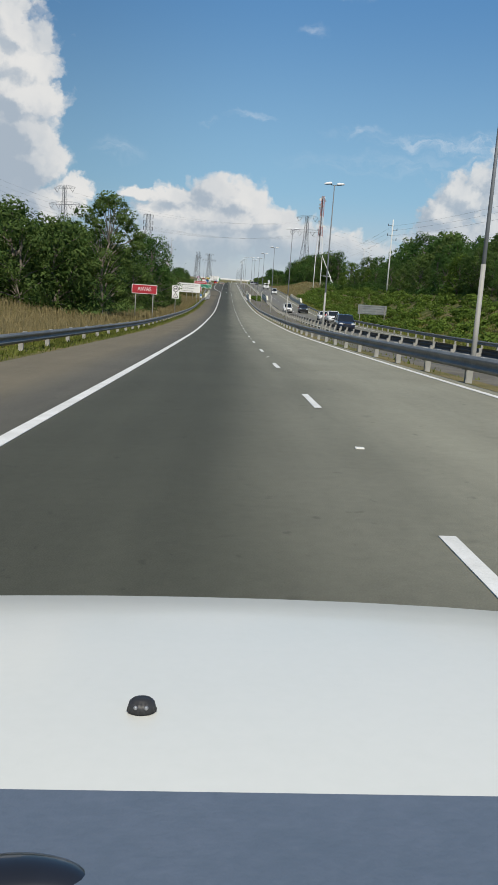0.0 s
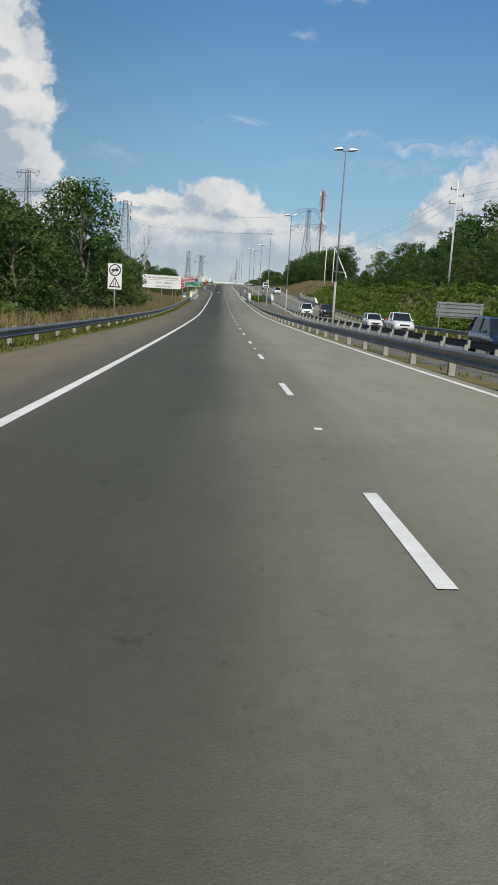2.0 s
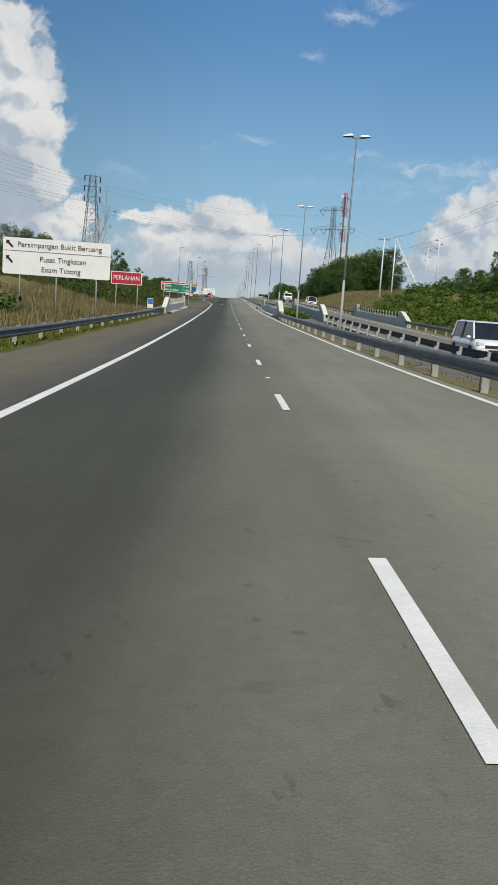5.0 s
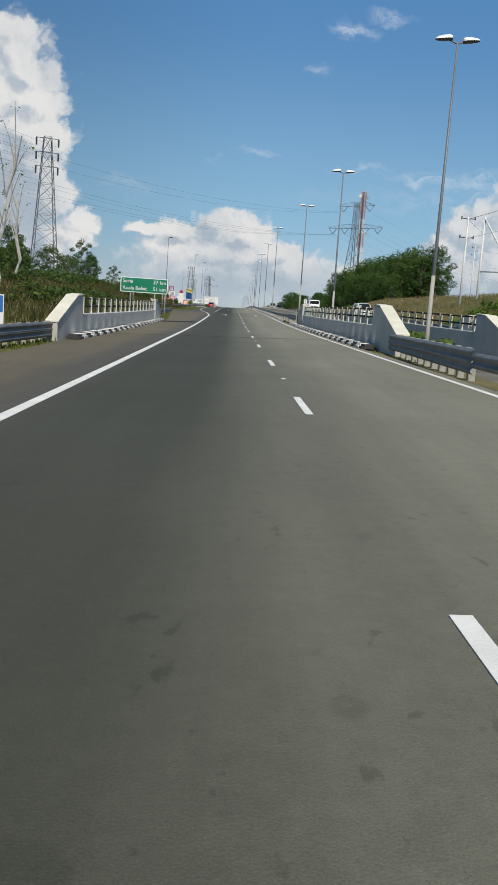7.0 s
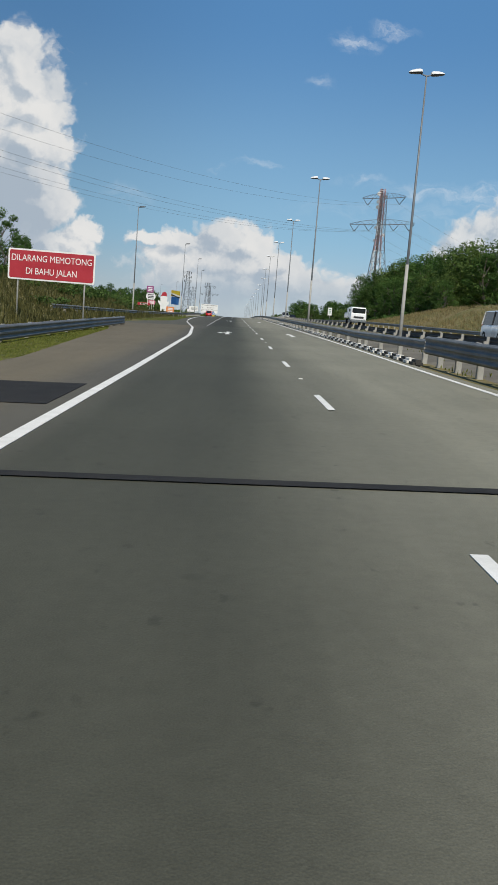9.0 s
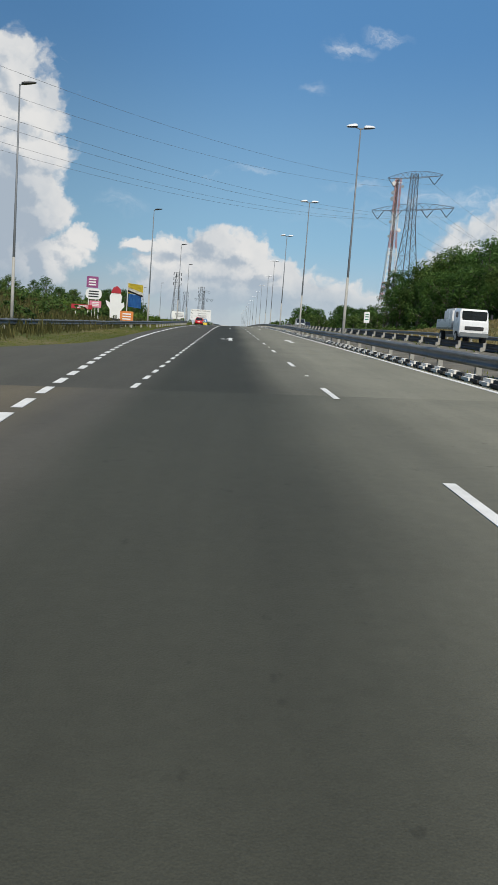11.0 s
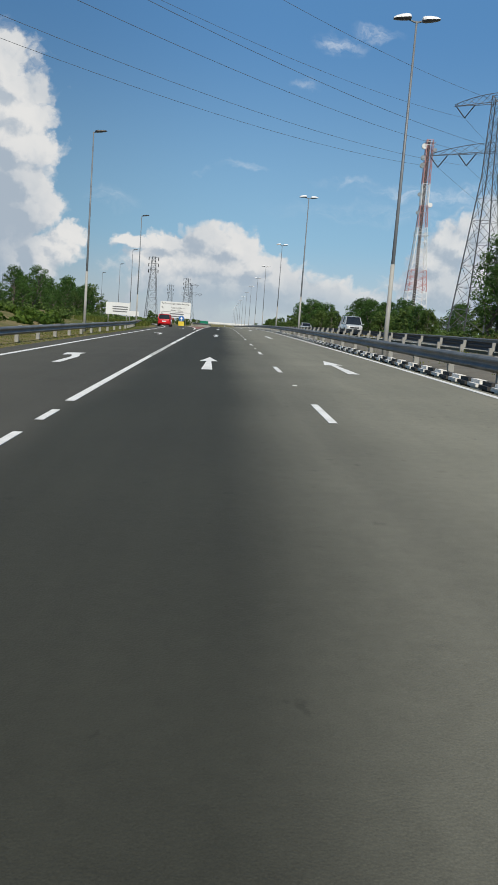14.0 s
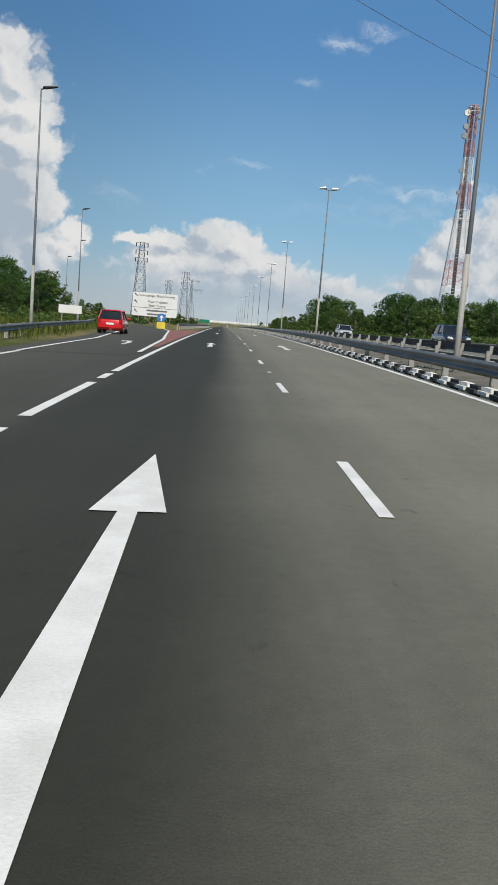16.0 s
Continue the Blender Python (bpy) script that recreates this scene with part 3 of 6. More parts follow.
AHEAD = [(-0.13, 0), (0.13, 0), (0.065, 3.75), (0.25, 3.75), (0, 6.1), (-0.25, 3.75), (-0.065, 3.75)]


def arrow_ahead(x, y, side=0):
    g = tagged(new("direction_arrow"), "white painted arrow pointing ahead on the asphalt" if not side else "white painted arrow pointing ahead and left on the asphalt", "road arrow", "lane arrows", "structure")
    flat_shape("arrow", AHEAD, x, y, g)
    if side:
        flat_shape("side_arrow", [(-0.09, 2.55), (-0.07, 3.15), (-0.33, 3.15), (-0.33, 3.9), (-0.60, 2.9), (-0.33, 1.95), (-0.33, 2.55)], x, y, g)


for y, side in ((303.5, 1), (358.7, 1), (411, 0), (445, 0), (481, 0), (520, 0), (560, 0)):
    arrow_ahead(-1.69, y, side)
    if y != 303.5:
        arrow_ahead(1.70, y, 0)
arrow_ahead(1.9, 303.5, 0)
for y in (412, 446, 480):
    g = tagged(new("direction_arrow"), "white painted exit arrow bending left on the asphalt", "road arrow", "lane arrows", "structure")
    flat_shape("arrow", [(-0.1, 0), (0.1, 0), (0.08, 3.0), (-0.1, 4.3), (-0.05, 5.2), (-0.6, 5.0), (-0.5, 3.6), (-0.28, 3.9), (-0.1, 2.8)], -5.3, y, g)
# road studs
bm = box(bmesh.new(), (0, 0, 0.008), (0.09, 0.07, 0.016), 0.004)
studs = tagged(new("road_studs"), "small white reflective road studs on the lane line", "road studs", kind="structure")
stud = None
for k in range(-4, 34):
    y = 8.25 + CYCLE * 2 * k
    if stud is None:
        stud = part("stud", bm, M_PAINT, studs)
        first = stud
        stud.matrix_basis = pose(float(bend(y)), y, float(deck(0, y)))
    else:
        shared("stud", first, pose(float(bend(y)), y, float(deck(0, y))), studs)
# expansion joints and patches at the bridge
for y in (239.9, 263.0):
    tagged(strip("expansion_joint", M_PATCH, -6.7, 3.7, y - 0.10, y + 0.10, lift=0.012, near=0.2, n=6), "dark rubber expansion joint across the bridge deck", "expansion joint", kind="structure")
tagged(strip("shoulder_patch", M_PATCH, -6.6, -3.8, 267.8, 271.0, lift=0.010, near=1.5), "fresh black asphalt patch on the shoulder", "asphalt patch", kind="structure")


# ---- guard rails ----
W = [(0.015, -0.158), (-0.02, -0.15), (-0.075, -0.105), (-0.08, -0.075), (-0.03, -0.02), (-0.03, 0.02), (-0.08, 0.075), (-0.075, 0.105), (-0.02, 0.15), (0.025, 0.158)]
bm = box(bmesh.new(), (0, 0, 0.20), (0.15, 0.16, 0.68), 0.015)
POST = part("post", bm, M_POST)
bm = box(bmesh.new(), (0, 0, 0), (0.14, 0.10, 0.34), 0.01)
SPACER = part("spacer", bm, M_POST)


def guard_rail(label, xf, zf, y0, y1, side, pitch=4.0, section=12.0, lifts=(0.54,), mat=None):
    """A W-beam rail on posts. side: -1 when the face looks towards -x, 1 when towards +x."""
    rail = tagged(new("guard_rail"), label, "guard rail", "guard rails")
    y = y0
    while y < y1 - 0.5:
        ye = min(y + section, y1)
        yy = steps(y, ye, 4.0)
        for lift in lifts:
          verts, faces = [], []
          for a in yy:
            x, z = float(xf(a)), float(zf(xf(a), a)) + lift
            verts += [(x + float(bend(a)) - side * px * 1.0, a, z + pz) for px, pz in W]
            verts += [(x + float(bend(a)) - side * (px - 0.006 * -1), a, z + pz) for px, pz in W]
          n = len(W)
          for i in range(len(yy) - 1):
            for j in range(n - 1):
                for o in (0, n):
                    q = 2 * n * i + o + j
                    faces.append((q, q + 1, q + 1 + 2 * n, q + 2 * n))
            for j in (0, n - 1):
                q = 2 * n * i + j
                faces.append((q, q + n, q + 3 * n, q + 2 * n))
          arrays("beam", verts, faces, mat or M_BEAM, rail)
        y = ye
    for a in np.arange(y0 + 1.0, y1, pitch):
        x = float(xf(a))
        z = float(zf(x, a))
        shared("post", POST, pose(x - side * 0.20 + float(bend(a)), a, z - 0.03), rail)
        shared("spacer", SPACER, pose(x - side * 0.09 + float(bend(a)), a, z + lifts[0]), rail)
    return rail


def const(x):
    return lambda y: x


def bank_z(x, y):
    return np.maximum(land(x, y), road_z(y) - 0.35)


guard_rail("galvanised W-beam guard rail on short posts beside the shoulder", const(-7.45), deck, -90, 222, 1, lifts=(0.41,))
guard_rail("deep corrugated guard rail with close posts at the bridge end", lambda y: np.interp(y, [222, 231], [-7.45, -7.1]), deck, 222, 231.5, 1, 1.0, lifts=(0.49, 0.29), mat=M_BEAM)
guard_rail("galvanised W-beam guard rail on the median side", const(3.85), deck, -90, 218, -1, lifts=(0.42,))
guard_rail("deep corrugated guard rail with close posts at the bridge end", lambda y: np.interp(y, [218, 229], [3.85, 4.25]), lambda x, y: deck(3.85, y), 218, 229.5, -1, 1.0, lifts=(0.49, 0.29), mat=M_BEAM)
guard_rail("galvanised W-beam guard rail facing the opposite carriageway", const(9.05), other, -90, 231, 1, mat=M_BEAM_SHADED)
guard_rail("galvanised W-beam guard rail at the far edge of the opposite road", const(18.2), other, -90, 236, -1)
guard_rail("galvanised guard rail ending beside the widening shoulder", lambda y: np.interp(y, [272, 290, 318], [-8.6, -8.8, -9.0]), bank_z, 272, 318, 1, lifts=(0.42, 0.23))
guard_rail("galvanised guard rail behind the widened shoulder", lambda y: np.interp(y, [292, 330, 345, 385, 400, 465, 476, 520, 560, 610], [-14.5, -13.2, -12.6, -10.6, -8.9, -9.2, -9.8, -13.0, -18.0, -27.0]), bank_z, 316, 606, 1, lifts=(0.46,))
guard_rail("deep corrugated guard rail past the bridge end", const(4.25), lambda x, y: deck(4, y), 272, 282, -1, 2.0, lifts=(0.66, 0.46), mat=M_BEAM)
guard_rail("galvanised guard rail stepping down past the bridge end", const(4.25), lambda x, y: deck(4, y) + np.interp(y, [282, 296], [0.12, 0.0]), 282, 296, -1, lifts=(0.44,))
guard_rail("galvanised guard rail along the kerbed median", const(4.25), lambda x, y: deck(4, y), 296, 760, -1, lifts=(0.44,))
guard_rail("galvanised guard rail facing the opposite carriageway past the bridge", const(9.05), lambda x, y: other(x, y) - np.interp(y, [275, 310, 400, 450], [0, 0.45, 0.45, 0.22]), 275, 760, 1, mat=M_BEAM_SHADED)
guard_rail("galvanised guard rail at the far edge past the bridge", const(18.2), other, 275, 760, -1)
guard_rail("galvanised guard rail between road and exit ramp", lambda y: np.interp(y, [548, 600, 660], [-6.5, -5.4, -5.0]), deck, 548, 720, 1)
for o in (POST, SPACER):
    bpy.data.objects.remove(o)


# ---- kerbs ----
def kerb_block(w, l, h):
    bm = bmesh.new()
    box(bm, (0, l / 2, h / 2 - 0.03), (w, l - 0.03, h + 0.06), 0.075)
    return bm


KW, KB = part("kerb_stone", kerb_block(0.30, 0.77, 0.16), M_KERB_W), part("kerb_stone", kerb_block(0.30, 0.77, 0.16), M_KERB_B)


KW_WIDE, KB_WIDE = part("kerb_stone", kerb_block(0.52, 1.0, 0.17), M_KERB_W), part("kerb_stone", kerb_block(0.52, 1.0, 0.17), M_KERB_B)


def kerb(label, x, y0, y1, zx, white=KW, black=KB, pitch=1.0):
    k = tagged(new("kerb"), label, "kerb", "kerbs", "structure")
    for i, y in enumerate(np.arange(y0, y1, pitch)):
        slope = math.degrees(math.atan(float(road_z(y + 1) - road_z(y))))
        m = pose(x + float(bend(y)) + random.uniform(-0.012, 0.012), y, float(deck(zx, y)) + random.uniform(-0.008, 0.008), slope, 0, random.uniform(-0.5, 0.5))
        shared("kerb_stone", white if i % 2 else black, m, k)


kerb("black and white painted kerb stones along the bridge parapet", -6.64, 232, 273, -6.7, KW_WIDE, KB_WIDE)
kerb("black and white painted kerb stones below the bridge railing", 3.96, 232, 273, 3.75, KW_WIDE, KB_WIDE)
kerb("black and white painted kerb stones along the median", 3.84, 281, 560, 3.7, pitch=0.77)
for o in (KW, KB, KW_WIDE, KB_WIDE):
    bpy.data.objects.remove(o)


# ---- bridge parapets ----
def parapet(label, x, y0, y1, zf, toe=0.28):
    """A concrete wall with sloping ends, and a railing on posts above it."""
    pr = tagged(new("bridge_parapet"), label, "bridge parapet", "bridge parapets")
    yy = steps(y0 + 5.0, y1 - 5.0, 4.0)
    verts, faces = [], []
    for y in yy:
        z = float(zf(x, y))
        for dx, dz in ((-toe / 2, -0.9), (-toe / 2, 0.85), (-toe / 2 + 0.03, 0.88), (toe / 2 - 0.03, 0.88), (toe / 2, 0.85), (toe / 2, -0.9)):
            verts.append((x + dx, y, z + dz))
    for i in range(len(yy) - 1):
        for j in range(5):
            q = 6 * i + j
            faces.append((q, q + 1, q + 7, q + 6))
    arrays("wall", verts, faces, M_CONCRETE, pr)
    for ya, yb, yc in ((y0, y0 + 3.7, y0 + 5.0), (y1, y1 - 3.7, y1 - 5.0)):
        za = float(zf(x, ya))
        bm = bmesh.new()
        prof = [(ya, -0.9), (ya, 0.62), (yb, 1.55), (yc, 1.6), (yc, -0.9)]
        a = [bm.verts.new((x - 0.2, q, za + h)) for q, h in prof]
        b = [bm.verts.new((x + 0.2, q, za + h)) for q, h in prof]
        bm.faces.new(a), bm.faces.new(b[::-1])
        for i in range(5):
            bm.faces.new((a[i - 1], a[i], b[i], b[i - 1]))
        bmesh.ops.recalc_face_normals(bm, faces=bm.faces)
        bmesh.ops.bevel(bm, geom=bm.edges[:], offset=0.025, segments=1, affect="EDGES")
        part("end_wall", bm, M_CONCRETE, pr)
        bm = bmesh.new()
        top = [(ya - 0.02 * (1 if ya < yb else -1), 0.63), (yb, 1.565), (yc, 1.615)]
        r = [[bm.verts.new((x + dx, q, za + h + dz)) for q, h in top] for dx, dz in ((-0.23, 0), (0.23, 0), (0.23, 0.05), (-0.23, 0.05))]
        for i in range(4):
            for j in range(2):
                bm.faces.new((r[i - 1][j], r[i][j], r[i][j + 1], r[i - 1][j + 1]))
        for j in (0, 2):
            bm.faces.new([q[j] for q in r])
        bmesh.ops.recalc_face_normals(bm, faces=bm.faces)
        part("coping", bm, M_CREAM, pr, "cream painted sloping coping")
    posts = None
    for y in np.arange(y0 + 6.0, y1 - 5.4, 2.0):
        m = pose(x, y, float(zf(x, y)) + 0.86)
        if posts is None:
            posts = part("railing_post", box(bmesh.new(), (0, 0, 0.34), (0.13, 0.13, 0.68), 0.015), M_CREAM, pr)
            posts.matrix_basis = m
        else:
            shared("railing_post", posts, m, pr)
    for h in (0.62, 0.30):
        bm = bmesh.new()
        a, b = y0 + 5.0, y1 - 5.0
        bar(bm, (x, a, float(zf(x, a)) + 0.86 + h), (x, b, float(zf(x, b)) + 0.86 + h), 0.04, seg=8)
        part("railing_tube", bm, M_DARK_RAIL, pr, "dark painted steel rail")
    return pr


parapet("grey concrete bridge parapet with cream posts beside the shoulder", -7.1, 230.5, 273, deck)
parapet("grey concrete bridge parapet with cream posts beside the median", 4.5, 228.8, 273, lambda x, y: deck(3.75, y))
parapet("grey concrete parapet on the inner edge of the opposite bridge", 9.15, 231.5, 277, other)
parapet("grey concrete parapet on the outer edge of the opposite bridge", 18.4, 235, 277, other)


# ---- lamps ----
def lantern_half(bm, m, r, up):
    """Upper or lower shell of a flat lantern: a broad rounded back that narrows to the tip."""
    rings = []
    for f, w, h in ((-1.0, 0.35, 0.35), (-0.92, 0.75, 0.8), (-0.6, 1.0, 1.0), (0.1, 0.95, 0.9), (0.7, 0.75, 0.65), (1.0, 0.45, 0.3)):
        rings.append([bm.verts.new(m @ Vector((f * r[0], r[1] * w * math.cos(math.pi * i / 8), up * r[2] * h * math.sin(math.pi * i / 8)))) for i in range(9)])
    for a, b in zip(rings, rings[1:]):
        for k in range(8):
            bm.faces.new((a[k], a[k + 1], b[k + 1], b[k]))
        bm.faces.new((a[8], a[0], b[0], b[8]))
    bm.faces.new(rings[0])
    bm.faces.new(rings[-1])
    bmesh.ops.recalc_face_normals(bm, faces=bm.faces)
    return bm


def street_lamp(x, y, z, heads=2):
    t = thing("street_lamp", pose(x, y, z), "tall tapered steel street lamp with twin white lantern heads" if heads == 2 else "tall steel roadside street lamp with one small dark lantern", "street lamp",
              "median street lamps" if heads == 2 else "roadside street lamps")
    part("pole", bar(bmesh.new(), (0, 0, -0.9), (0, 0, 11.9), 0.086, 0.034, 12), M_POLE, t, smooth=True)
    # added shell: the lit lower length of the pole, painted in a paler colour
    part("base_sleeve", bar(bmesh.new(), (0, 0, -0.9), (0, 0, 3.6), 0.094, 0.076, 12), M_POST, t, "lower pole painted paler, as if lit", smooth=True)
    for sgn in (1, -1) if heads == 2 else (1,):
        part("arm", bar(bmesh.new(), (0, 0, 11.85), (sgn * 0.28, 0, 11.94), 0.035, 0.03, 6), M_POLE, t)
        m = pose(sgn * (0.50 if heads == 2 else 0.44), 0, 11.97, 0, -sgn * 7, 0 if sgn > 0 else 180)
        size = (0.31, 0.16, 0.15) if heads == 2 else (0.36, 0.13, 0.08)
        head = part("lantern", lantern_half(bmesh.new(), m, size, 1), M_HOUSING if heads == 2 else M_DARK, t, smooth=False)
        part("lens", lantern_half(bmesh.new(), m @ pose(0, 0, -0.004), (size[0] * 1.02, size[1] * 1.02, 0.075), -1), M_LENS, head, "glass lens darkened as the lantern's shaded underside")
    return t


# place along the road and across it, and the height of the foot
MEDIAN_LAMPS = [(27, 6.4), (70.4, 6.4), (114.2, 6.4), (158.7, 6.5), (196.3, 6.15), (233.8, 6.4), (264.5, 6.2), (297.1, 6.2), (331.4, 4.77), (362.3, 4.6), (392.2, 4.42), (422.8, 4.35), (467.3, 5.14), (512.7, 6.05),
                (558, 6.3), (598, 6.4), (640, 6.4), (682, 6.4), (724, 6.4), (766, 6.4), (808, 6.4), (850, 6.4), (900, 6.4), (950, 6.4)]
FOOT = {233.8: -1.75, 264.5: -1.75, 297.1: -0.42, 331.4: 0.20, 362.3: 0.14, 392.2: 0.07, 422.8: 0.10, 467.3: 0.20, 512.7: 0.14}
first = street_lamp(6.4, -14, float(land(6.4, -14)))
for y, x in MEDIAN_LAMPS:
    copy_thing(first, pose(x, y, FOOT.get(y, float(land(x, y)) - 0.27), random.uniform(-0.25, 0.25), random.uniform(-0.3, 0.3), random.uniform(-6, 6)))
single = street_lamp(-13.0, 356, float(land(-13.0, 356)) - 0.1, 1)
for y, x, sink in ((400.5, -10.3, 0.35), (446.0, -10.1, -0.1), (487, -10.8, 0.2), (535.5, -16.5, 0.2), (575, -23, 0.2), (615, -32, 0.2)):
    copy_thing(single, pose(x, y, float(land(x, y)) - sink, random.uniform(-0.25, 0.25), random.uniform(-0.3, 0.3), random.uniform(-6, 6)))


# ---- signs ----
def words(name, text, size, x, z, mat, parent, align="CENTER", y=-0.018, squeeze=1.0):
    cu = bpy.data.curves.new(name, "FONT")
    cu.body, cu.size, cu.align_x, cu.align_y, cu.extrude = text, size, align, "CENTER", 0.003
    tmp = bpy.data.objects.new(name, cu)
    me = bpy.data.meshes.new_from_object(tmp)
    bpy.data.objects.remove(tmp)
    me.materials.clear()
    me.materials.append(mat)
    ob = new(name, me)
    ob.parent = parent
    ob.matrix_basis = pose(x, y, z, 90, 0, 0) @ Matrix.Diagonal((squeeze, 1, 1, 1))
    return ob


def bars(parent, mat, rows, y=-0.016):
    """Unreadable writing: plain bars (x, z, width, height)."""
    for x, z, w, h in rows:
        part("text_bar", box(bmesh.new(), (x, y, z), (w, 0.006, h)), mat, parent)


def sign(name, label, x0, x1, y, z0, z1, face, rim=None, posts=(), ground=None, post_mat=None, category="road sign", yaw=0.0):
    """A board on posts, facing the traffic; the origin is the board's centre at ground level."""
    xc, w, h = (x0 + x1) / 2, x1 - x0, z1 - z0
    g = float(land(xc, y)) if ground is None else ground
    t = thing(name, pose(xc, y, g, 0, 0, yaw), label, category)
    zc = (z0 + z1) / 2 - g
    plate = part("panel", board(bmesh.new(), rounded(w, h, 0.06 * min(w, h), 0, zc), 0.03), rim or face, t)
    if rim:
        k = 0.045 * min(w, h) + 0.01
        inner = board(bmesh.new(), rounded(w - 2 * k, h - 2 * k, 0.05 * min(w, h), 0, zc), 0.008)
        bmesh.ops.translate(inner, verts=inner.verts, vec=(0, -0.009, 0))
        part("face", inner, face, plate)
    for i, px in enumerate(posts):
        gx = float(land(xc + px, y)) - g
        part("post", bar(bmesh.new(), (px, 0.08, gx - 0.4), (px, 0.08, z1 - g - 0.1), 0.042, seg=8), post_mat or M_POST, t, smooth=True)
    return t, plate, zc


t, pl, zc = sign("warning_board", "red board lettered in white on two steel posts", -10.16, -7.85, 81.1, 3.17, 4.0, M_SIGN_RED, M_SIGN_WHITE, (-0.8, 0.8))
words("lettering", "AWAS", 0.50, 0, zc, M_SIGN_WHITE, pl, squeeze=0.9)

t, pl, zc = sign("no_overtaking_sign", "white upright sign with a round and a triangular symbol", -8.5, -7.6, 113.4, 1.95, 3.6, M_SIGN_WHITE, None, (0,))
ring = part("symbol_ring", board(bmesh.new(), disc(0.38, 0, zc + 0.40), 0.006), M_SIGN_BLACK, pl)
ring.location.y = -0.006
o = part("symbol_field", board(bmesh.new(), disc(0.31, 0, zc + 0.40), 0.006), M_SIGN_WHITE, pl)
o.location.y = -0.011
for dx in (-0.12, 0.12):
    part("car_symbol", box(bmesh.new(), (dx, -0.016, zc + 0.40), (0.20, 0.006, 0.14), 0.002), M_SIGN_BLACK, pl)
part("slash", box(bmesh.new(), (0, -0.021, zc + 0.40), (0.66, 0.006, 0.05), ry=-45), M_SIGN_BLACK, pl)
tri = [(-0.38, zc - 0.70), (0.38, zc - 0.70), (0, zc - 0.02)]
o = part("triangle", board(bmesh.new(), tri, 0.006), M_SIGN_BLACK, pl)
o.location.y = -0.006
o = part("triangle_field", board(bmesh.new(), [(-0.27, zc - 0.63), (0.27, zc - 0.63), (0, zc - 0.15)], 0.006), M_SIGN_WHITE, pl)
o.location.y = -0.011
for dx in (-0.055, 0.055):
    part("lane_symbol", box(bmesh.new(), (dx, -0.016, zc - 0.46), (0.035, 0.006, 0.28)), M_SIGN_BLACK, pl)


def sign_arrow(parent, x, z, s):
    bm = board(bmesh.new(), [(x - s, z + s), (x + 0.1 * s, z + s), (x - 0.25 * s, z + 0.65 * s), (x + s, z - 0.65 * s), (x + 0.65 * s, z - s), (x - 0.65 * s, z + 0.25 * s), (x - s, z - 0.1 * s)], 0.006)
    bmesh.ops.translate(bm, verts=bm.verts, vec=(0, -0.016, 0))
    part("arrow_symbol", bm, M_SIGN_BLACK, parent)


t, pl, zc = sign("direction_sign", "large white direction sign with black arrows and lettering on posts", -13.2, -7.35, 191.5, 1.12, 3.08, M_SIGN_WHITE, None, (-2.0, 0.0, 2.2))
words("lettering", "Persimpangan Bukit Beruang", 0.40, 0.15, zc + 0.62, M_SIGN_BLACK, pl)
words("lettering", "Pusat Tingkatan", 0.40, 0.35, zc - 0.12, M_SIGN_BLACK, pl)
words("lettering", "Enam Tutong", 0.40, 0.25, zc - 0.66, M_SIGN_BLACK, pl)
part("divider", box(bmesh.new(), (0, -0.004, zc + 0.28), (5.7, 0.012, 0.035)), M_BARS, pl)
sign_arrow(pl, -2.55, zc + 0.62, 0.2)
sign_arrow(pl, -2.55, zc - 0.2, 0.2)

t, pl, zc = sign("slow_down_board", "red board lettered in white on tall steel posts", -10.2, -7.75, 213.5, 1.1, 2.1, M_SIGN_RED, M_SIGN_WHITE, (-0.8, 0.9))
words("lettering", "PERLAHAN", 0.50, 0, zc, M_SIGN_WHITE, pl, squeeze=0.85)

t, pl, zc = sign("river_sign", "small blue and white upright sign behind the guard rail", -8.5, -7.95, 227.5, -0.85, 0.05, M_SIGN_WHITE, None, (-0.2, 0.2))
o = part("blue_field", board(bmesh.new(), rounded(0.50, 0.5, 0.02, 0, zc + 0.16), 0.006), M_SIGN_BLUE, pl)
o.location.y = -0.007

t, pl, zc = sign("distance_sign", "green distance sign with white lettering on steel posts", -10.3, -6.45, 273.0, 0.85, 2.06, M_SIGN_GREEN, M_SIGN_WHITE, (-1.1, 0.9, 1.75))
words("lettering", "Seria", 0.42, -1.75, zc + 0.27, M_SIGN_WHITE, pl, "LEFT")
words("lettering", "37 km", 0.42, 1.78, zc + 0.27, M_SIGN_WHITE, pl, "RIGHT")
words("lettering", "Kuala Belait", 0.42, -1.75, zc - 0.27, M_SIGN_WHITE, pl, "LEFT")
words("lettering", "51 km", 0.42, 1.78, zc - 0.27, M_SIGN_WHITE, pl, "RIGHT")

t, pl, zc = sign("overtaking_ban_board", "wide red board lettered in white on steel posts", -12.85, -8.57, 300.5, 1.2, 2.70, M_SIGN_RED, M_SIGN_WHITE, (-1.65, 1.65))
words("lettering", "DILARANG MEMOTONG", 0.44, 0, zc + 0.30, M_SIGN_WHITE, pl, squeeze=0.82)
words("lettering", "DI BAHU JALAN", 0.44, 0, zc - 0.32, M_SIGN_WHITE, pl, squeeze=0.82)

t, pl, zc = sign("notice_board", "white notice board with faded lines of writing", -13.1, -10.75, 479, 1.13, 2.31, M_SIGN_WHITE, None, (-0.9, 0.9))
bars(pl, M_BARS, [(0.25, zc + 0.18, 1.5, 0.09), (0.25, zc - 0.05, 1.5, 0.09), (0.25, zc - 0.28, 1.4, 0.09)])
